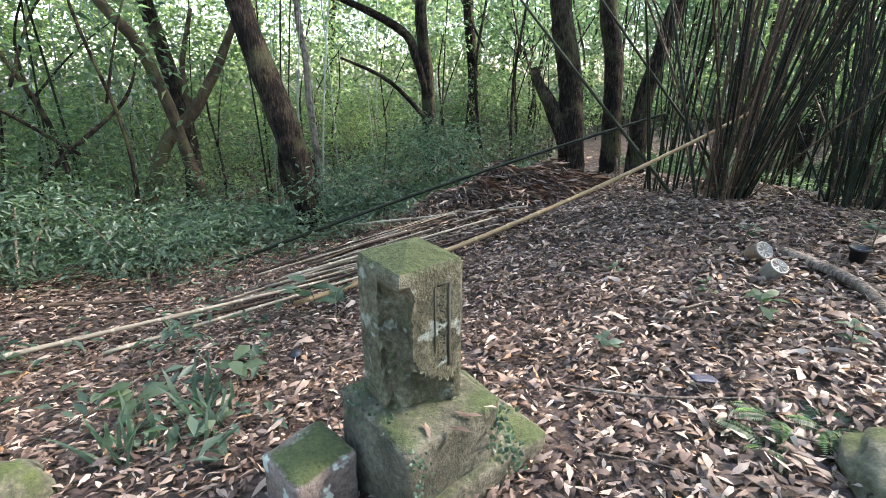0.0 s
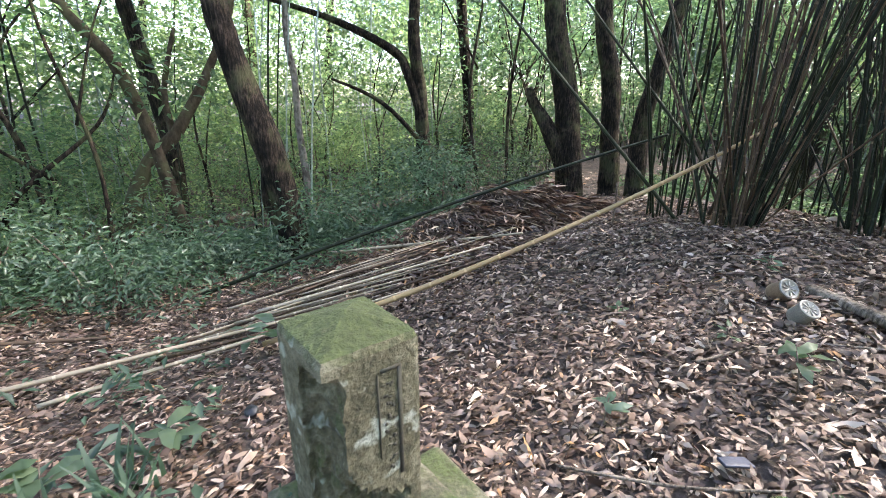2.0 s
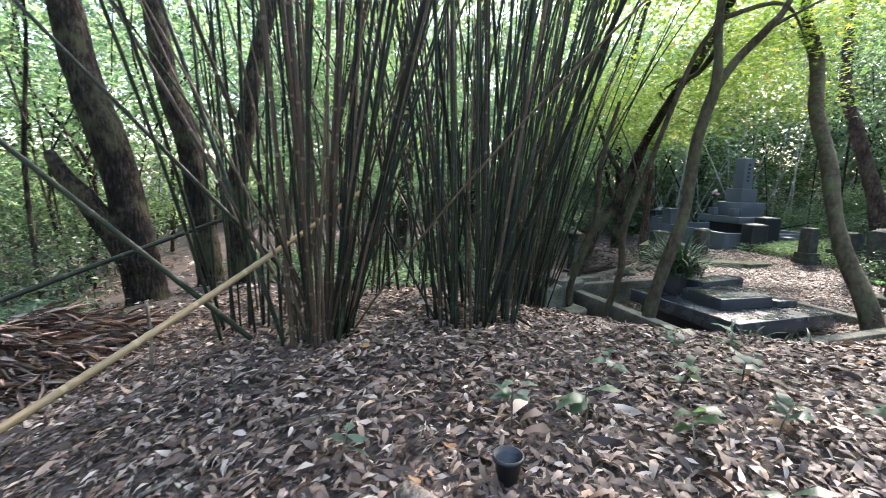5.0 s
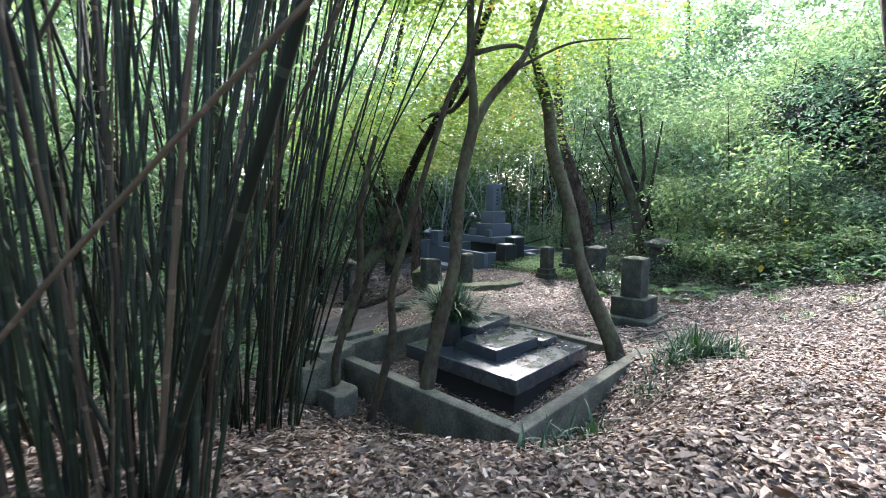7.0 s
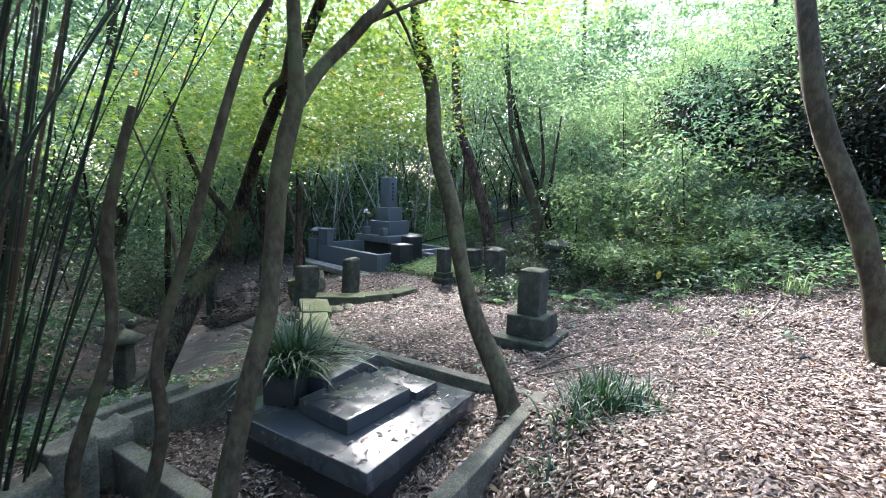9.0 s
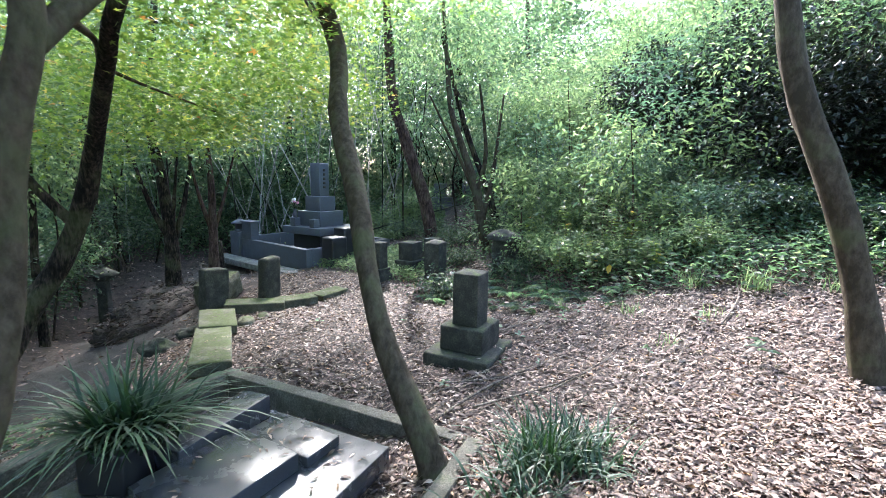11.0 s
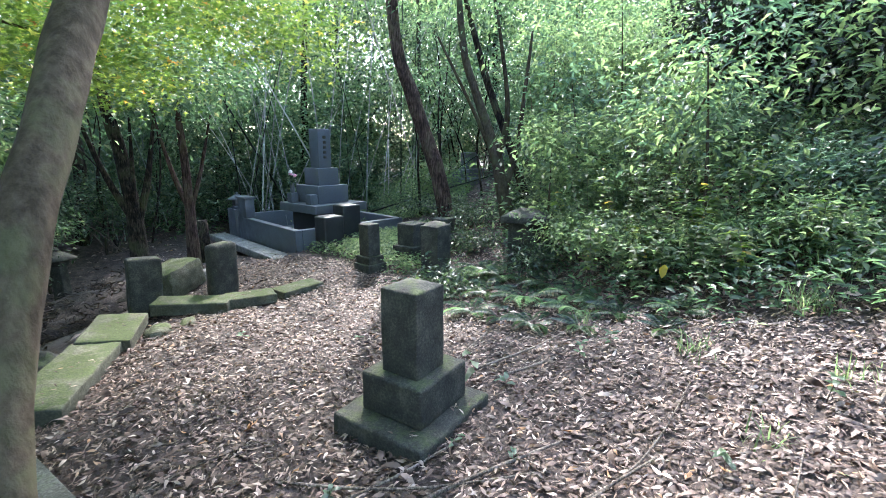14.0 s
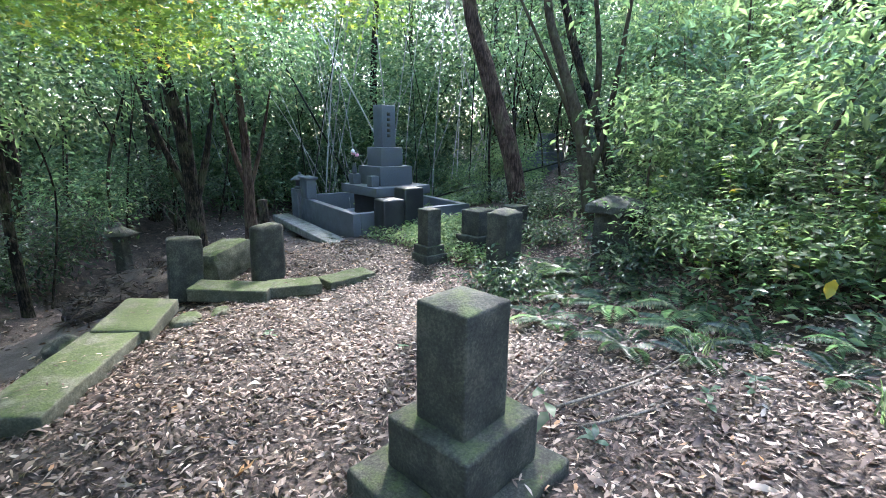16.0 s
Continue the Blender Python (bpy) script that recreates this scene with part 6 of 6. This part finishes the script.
def sprig(x, y, n, h, leaf, width, mat, label, group="seedlings"):
    t = thing("seedling", x, y, gz(x, y), 0, label, "plant", group)
    lx, ly = RNG.normal(size=2) * h * 0.15
    part("stem", tube([(0, 0, -0.02), (lx * 0.4, ly * 0.4, h * 0.5), (lx, ly, h)], [0.004, 0.003, 0.002], 5), TWIG, t)
    f = RNG.uniform(0.45, 1.0, n)
    a = RNG.uniform(0, 6.28, n)
    B = np.stack([lx * f, ly * f, h * f], 1)
    V, F = leaf_verts(B, np.stack([np.cos(a), np.sin(a), RNG.uniform(-0.2, 0.3, n)], 1), np.tile([0, 0, 1.0], (n, 1)) + RNG.normal(size=(n, 3)) * 0.2, np.full(n, leaf) * RNG.uniform(0.7, 1.2, n), np.full(n, width))
    mesh_object("leaves", arrays_mesh("leaves", V, F), mat, t, smooth=True)


for x, y, n, h, l in ((0.72, 1.9, 5, 0.12, 0.09), (1.45, 1.95, 7, 0.2, 0.11), (1.62, 1.7, 6, 0.16, 0.08), (1.05, 2.75, 5, 0.1, 0.08), (1.4, 2.35, 5, 0.1, 0.07), (1.95, 3.0, 6, 0.14, 0.09), (2.5, 2.7, 7, 0.16, 0.1), (2.66, 2.49, 5, 0.16, 0.14), (2.95, 2.6, 7, 0.14, 0.09),
                      (2.2, 2.1, 7, 0.14, 0.1), (2.75, 2.15, 8, 0.16, 0.1), (3.0, 2.0, 7, 0.15, 0.1), (3.1, 2.35, 7, 0.14, 0.09), (3.35, 2.2, 7, 0.16, 0.1), (3.5, 2.5, 8, 0.16, 0.1), (2.5, 1.85, 8, 0.18, 0.1), (3.25, 1.75, 7, 0.16, 0.1), (3.8, 2.35, 7, 0.14, 0.1), (-1.0, 1.95, 5, 0.22, 0.16), (-1.35, 1.7, 7, 0.22, 0.15), (-0.9, 1.6, 6, 0.1, 0.09), (-0.75, 2.85, 6, 0.24, 0.16), (-0.95, 3.1, 7, 0.26, 0.18), (-1.3, 3.3, 5, 0.2, 0.16),
                      (10.0, -0.6, 7, 0.2, 0.1), (9.5, 0.1, 6, 0.16, 0.09), (9.0, -0.7, 8, 0.22, 0.12), (8.9, 2.6, 7, 0.12, 0.08), (9.2, 2.2, 7, 0.1, 0.08), (9.6, 1.2, 5, 0.1, 0.07), (10.75, 1.55, 3, 0.3, 0.17), (10.6, 1.3, 4, 0.12, 0.12), (11.0, 0.7, 8, 0.2, 0.1), (11.2, 0.4, 8, 0.2, 0.1), (9.75, 1.6, 4, 0.1, 0.07), (11.6, 3.0, 6, 0.12, 0.08), (11.3, 4.2, 6, 0.1, 0.08)):
    sprig(x, y, n, h, l, l * 0.42, G_MID if RNG.random() < 0.6 else G_BLUE, "green seedling growing through the leaf litter")
for x, y, h in ((12.5, -0.1, 0.8), (12.9, -0.7, 1.0), (12.2, -0.6, 0.7), (13.4, 0.1, 1.0), (12.0, -1.2, 0.8), (13.2, -1.2, 1.2), (13.45, 0.25, 1.5), (12.7, 0.3, 1.0), (12.3, -0.35, 1.0), (13.0, -0.2, 1.3), (13.9, -0.5, 1.4), (12.6, -1.0, 1.1), (11.9, -0.8, 0.7), (14.2, 0.4, 1.5)):
    for k in range(4):
        sprig(x + RNG.normal() * 0.2, y + RNG.normal() * 0.2, 30, h * RNG.uniform(0.6, 1.0), 0.13, 0.055, G_MAPLE if k == 1 else G_LIGHT, "leafy light green bush stem beside the clearing", "bush stems")
ob = mesh_object("yellow_leaf", arrays_mesh("yellow_leaf", *leaf_verts(np.array([[0, 0, 0.0]]), np.array([[0.1, 0.1, -1.0]]), np.array([[1.0, -0.2, 0.1]]), np.array([0.16]), np.array([0.09]))), G_YELLOW, None)
ob.matrix_world = Matrix.Translation((12.1, -0.22, 0.5))
tagged(ob, "single yellow leaf hanging on a bush stem", "leaf")

# ---- debris pile: dry leaves and twigs heaped behind the pole ----
def heap(x, y, rx, ry, h, label):
    n = 40
    g = np.linspace(-1, 1, n)
    U, W_ = np.meshgrid(g, g, indexing="ij")
    r = np.sqrt(U * U + W_ * W_)
    X, Y = x + U * rx, y + W_ * ry
    Z = ground_z(X, Y) - 0.02 + h * np.clip(1 - r, 0, 1) ** 0.7 * (1 + 0.25 * np.sin(X * 9 + Y * 4) * np.sin(Y * 8))
    i = np.arange(n * n).reshape(n, n)
    q = np.stack([i[:-1, :-1], i[1:, :-1], i[1:, 1:], i[:-1, 1:]], -1).reshape(-1, 4)
    ob = tagged(mesh_object("debris_heap", arrays_mesh("debris_heap", np.stack([X, Y, Z], -1).reshape(-1, 3), q), SOIL), label, "debris heap")
    m = 5200
    a, rr = RNG.uniform(0, 6.28, m), np.sqrt(RNG.random(m)) * 0.98
    px_, py_ = x + rr * np.cos(a) * rx, y + rr * np.sin(a) * ry
    pz = ground_z(px_, py_) + h * np.clip(1 - rr, 0, 1) ** 0.7 * (1 + 0.25 * np.sin(px_ * 9 + py_ * 4) * np.sin(py_ * 8)) + RNG.uniform(-0.01, 0.05, m)
    b = RNG.normal(-0.5, 0.7, m)
    L = RNG.uniform(0.08, 0.26, m)
    V, F = simple_leaves(np.stack([px_, py_, pz], 1), np.stack([np.cos(b), np.sin(b), RNG.normal(size=m) * 0.22 - 0.1], 1), RNG.normal(size=(m, 3)) * 0.5 + np.array([0, 0, 1.0]), L, RNG.uniform(0.008, 0.03, m))
    tagged(mesh_object("dry_leaves", arrays_mesh("dry_leaves", V, F), LITTER, None, smooth=False), "dry bamboo leaves heaped on the debris", "leaves", kind="stuff")


heap(0.55, 5.6, 1.25, 0.75, 0.42, "heap of dry leaves and broken twigs on the slope")
heap(-0.3, 4.7, 1.2, 0.7, 0.12, "low heap of dry twigs and leaves on the slope")


def stick(x0, y0, x1, y1, r, label, lift=0.03, bend=0.08, mat=None, name="stick", group="fallen sticks"):
    z0, z1 = gz(x0, y0) + lift, gz(x1, y1) + lift
    mx, my = (x0 + x1) / 2 + bend * (y1 - y0), (y0 + y1) / 2 - bend * (x1 - x0)
    bm = tube([(0, 0, 0), (mx - x0, my - y0, gz(mx, my) + lift - z0), (x1 - x0, y1 - y0, z1 - z0)], [r, r * 0.85, r * 0.5], 7, 0.2, seed=x0, steps=6)
    ob = part(name, bm, mat or TWIG)
    ob.matrix_world = Matrix.Translation((x0, y0, z0))
    return tagged(ob, label, "stick", group)


stick(2.0, 2.70, 1.84, 1.72, 0.034, "thick pale fallen branch on the leaves", 0.03, -0.12, TWIG, "fallen_branch")
stick(0.80, 2.95, 1.12, 2.52, 0.017, "short pale broken branch on the leaves", 0.025, 0.05, TWIG, "fallen_branch")
for x0, y0, x1, y1, r in ((8.4, 2.3, 9.8, 0.9, 0.016), (8.9, 2.5, 9.9, 1.5, 0.012), (8.7, 1.9, 9.6, 0.4, 0.012), (9.3, 2.6, 9.5, 1.0, 0.010), (10.8, 1.4, 11.9, 0.5, 0.014), (10.9, 1.9, 12.3, 1.5, 0.011), (11.0, 1.6, 12.6, 0.3, 0.012), (8.9, 1.2, 10.4, 0.0, 0.008), (9.9, -0.8, 11.2, -1.6, 0.012), (0.5, 1.7, 1.2, 1.5, 0.006), (1.2, 2.2, 1.9, 2.1, 0.007),
                          (1.4, 3.4, 2.3, 3.1, 0.008), (0.9, 3.6, 1.6, 3.9, 0.007), (2.9, 2.9, 3.5, 2.5, 0.006), (-0.6, 2.1, -0.2, 2.2, 0.008), (-0.55, 1.75, -0.35, 2.2, 0.006), (-1.5, 2.8, -0.9, 2.3, 0.006), (-2.2, 3.0, -1.4, 3.3, 0.008), (6.4, 1.9, 7.4, 1.2, 0.008), (8.6, 0.4, 9.6, -0.3, 0.007), (7.9, 0.9, 8.6, 0.2, 0.006), (9.0, 3.4, 9.7, 2.9, 0.008), (1.1, 1.35, 1.9, 1.2, 0.005), (0.55, 1.3, 0.9, 1.1, 0.004)):
    stick(x0, y0, x1, y1, r, "thin brown fallen stick on the leaf litter", 0.035, RNG.uniform(-0.15, 0.15))
t = part("stake", tube([(0, 0, -0.1), (0.01, 0, 0.2), (0, 0, 0.42)], [0.012, 0.011, 0.009], 6), TWIG)
t.matrix_world = pose(1.62, 4.65, gz(1.62, 4.65))
tagged(t, "thin dark stake stuck in the mound", "stake")


def cup(x, y, r, h, mat, label, rx, ry, closed=True):
    t = thing("cup", x, y, gz(x, y) + r * 0.5, 0, label, "cup", "cups", rx=rx, ry=ry)
    part("body", lathe([(r * 0.86, 0), (r, h * 0.15), (r, h * 0.9), (r * 1.02, h)], 24), mat, t)
    part("rim", lathe([(r * 1.03, h - 0.004), (r * 1.05, h + 0.003), (r * 0.93, h + 0.008), (r * 0.85, h + 0.002)], 24), GLASS_CUP, t, "pale ring rim")
    for k in range(8):
        a = k * math.pi / 4
        part("rib", block(r * 0.6, 0.004, 0.004, 0, x=r * 0.45 * math.cos(a), y=r * 0.45 * math.sin(a), z=h + 0.002, rz=math.degrees(a)), GLASS_CUP, t)


cup(1.83, 2.72, 0.052, 0.10, CUP_BROWN, "old glass cup with a clouded base lying in leaves", 50, 15)
cup(1.76, 2.45, 0.047, 0.09, GLASS_CUP, "clouded glass cup lying in the leaves", 35, 10)
t = thing("flower_pot", 2.27, 2.52, gz(2.27, 2.52) - 0.01, 0, "small black plastic pot standing in the leaves", "pot")
part("body", lathe([(0.032, 0), (0.042, 0.075), (0.05, 0.078), (0.05, 0.092), (0.044, 0.092), (0.036, 0.02)], 20), PLASTIC_BLACK, t)
ob = part("plastic_scrap", block(0.11, 0.04, 0.010, 0.004, 0.006, 4, 2), BLUE_CLOTH)
ob.matrix_world = pose(1.03, 1.62, gz(1.03, 1.62) + 0.045, 0, 8, 12)
tagged(ob, "strip of dark blue plastic in the leaves", "scrap")
ob = part("jar_stopper", lathe([(0.03, 0), (0.034, 0.02), (0.03, 0.03)], 14), PLASTIC_BLACK)
ob.matrix_world = pose(-0.83, 2.3, gz(-0.83, 2.3) + 0.03, 25, 0, 0)
tagged(ob, "small dark round lid lying in the leaves", "lid")

# ivy on the plinth of the first gravestone
def ivy(name, pts, n, size, mat, label):
    k = len(pts)
    which = RNG.integers(k, size=n)
    P = np.array(pts)[which] + RNG.normal(size=(n, 3)) * np.array([0.018, 0.018, 0.03])
    d = RNG.normal(size=(n, 3)) + np.array([0.2, -0.5, -0.3])
    up = RNG.normal(size=(n, 3)) * 0.4 + np.array([0.3, -1.0, 0.5])
    L = size * RNG.uniform(0.6, 1.3, n)
    V, F = leaf_verts(P, d, up, L, L * 0.8)
    tagged(mesh_object(name, arrays_mesh(name, V, F), mat, None, smooth=False), label, "ivy", "creeping ivy", "stuff")


ivy("ivy", [(-0.03, 1.03, 0.30), (-0.02, 1.02, 0.22), (-0.01, 1.03, 0.15), (0.0, 1.04, 0.08)], 90, 0.014, G_BLUE, "tiny creeping ivy on the plinth edge")
ivy("ivy", [(0.21, 1.25, 0.28), (0.23, 1.27, 0.18), (0.25, 1.26, 0.10), (0.2, 1.22, 0.2), (0.27, 1.27, 0.12)], 150, 0.016, G_BLUE, "tiny creeping ivy on the plinth edge")
ivy("ivy", [(-0.24, 1.24, 0.335), (-0.18, 1.18, 0.335), (-0.12, 1.12, 0.335)], 80, 0.012, G_BLUE, "tiny creeping ivy on the plinth edge")
# fallen leaves on slabs
def slab_leaves(n, u0, u1, v0, v1, z):
    B = []
    for i in range(n):
        x, y = tomb_xy(RNG.uniform(u0, u1), RNG.uniform(v0, v1))
        B.append((x, y, z + RNG.uniform(0.002, 0.008)))
    a = RNG.uniform(0, 6.28, n)
    L = 0.07 * RNG.uniform(0.5, 1.2, n)
    V, F = leaf_verts(np.array(B), np.stack([np.cos(a), np.sin(a), 0 * a], 1), RNG.normal(size=(n, 3)) * 0.15 + np.array([0, 0, 1.0]), L, L * 0.3)
    tagged(mesh_object("slab_leaves", arrays_mesh("slab_leaves", V, F), LITTER, None, smooth=False), "dry leaves fallen on the granite slabs", "leaves", kind="stuff")


slab_leaves(60, SX, SX + 1.4, SV + 0.05, SV + 0.34, -0.098)
slab_leaves(16, SX + 0.35, SX + 0.95, SV + 0.45, SV + 0.92, 0.032)
slab_leaves(14, SX + 1.08, SX + 1.3, SV + 0.4, SV + 0.88, -0.018)
slab_leaves(500, 0.0, 0.6, 0.0, KV - 0.2, -0.42)
slab_leaves(500, 0.5, KU, 0.0, 0.4, -0.42)
slab_leaves(300, 2.05, KU - 0.1, 0.2, KV - 0.2, -0.42)


def stray_leaves(spots, n, spread):
    B = []
    for x, y, z in spots:
        B += [(x + RNG.normal() * spread, y + RNG.normal() * spread, z + RNG.uniform(0.002, 0.008)) for _ in range(n)]
    k = len(B)
    a = RNG.uniform(0, 6.28, k)
    L = 0.07 * RNG.uniform(0.5, 1.2, k)
    V, F = leaf_verts(np.array(B), np.stack([np.cos(a), np.sin(a), 0 * a], 1), RNG.normal(size=(k, 3)) * 0.15 + np.array([0, 0, 1.0]), L, L * 0.22)
    tagged(mesh_object("slab_leaves", arrays_mesh("slab_leaves", V, F), LITTER, None, smooth=False), "dry leaves fallen on the old stones", "leaves", kind="stuff")


stray_leaves([(9.85, 5.0, -0.305), (10.3, 5.25, -0.305), (11.1, 5.68, -0.265), (12.38, 5.75, -0.375), (12.86, 5.17, -0.405)], 9, 0.12)
stray_leaves([(9.72, 1.95, -0.178), (10.1, 1.6, -0.178), (10.45, 1.75, -0.178)], 6, 0.06)
stray_leaves([(0.0, 1.12, 0.334), (0.1, 1.2, 0.334)], 3, 0.03)
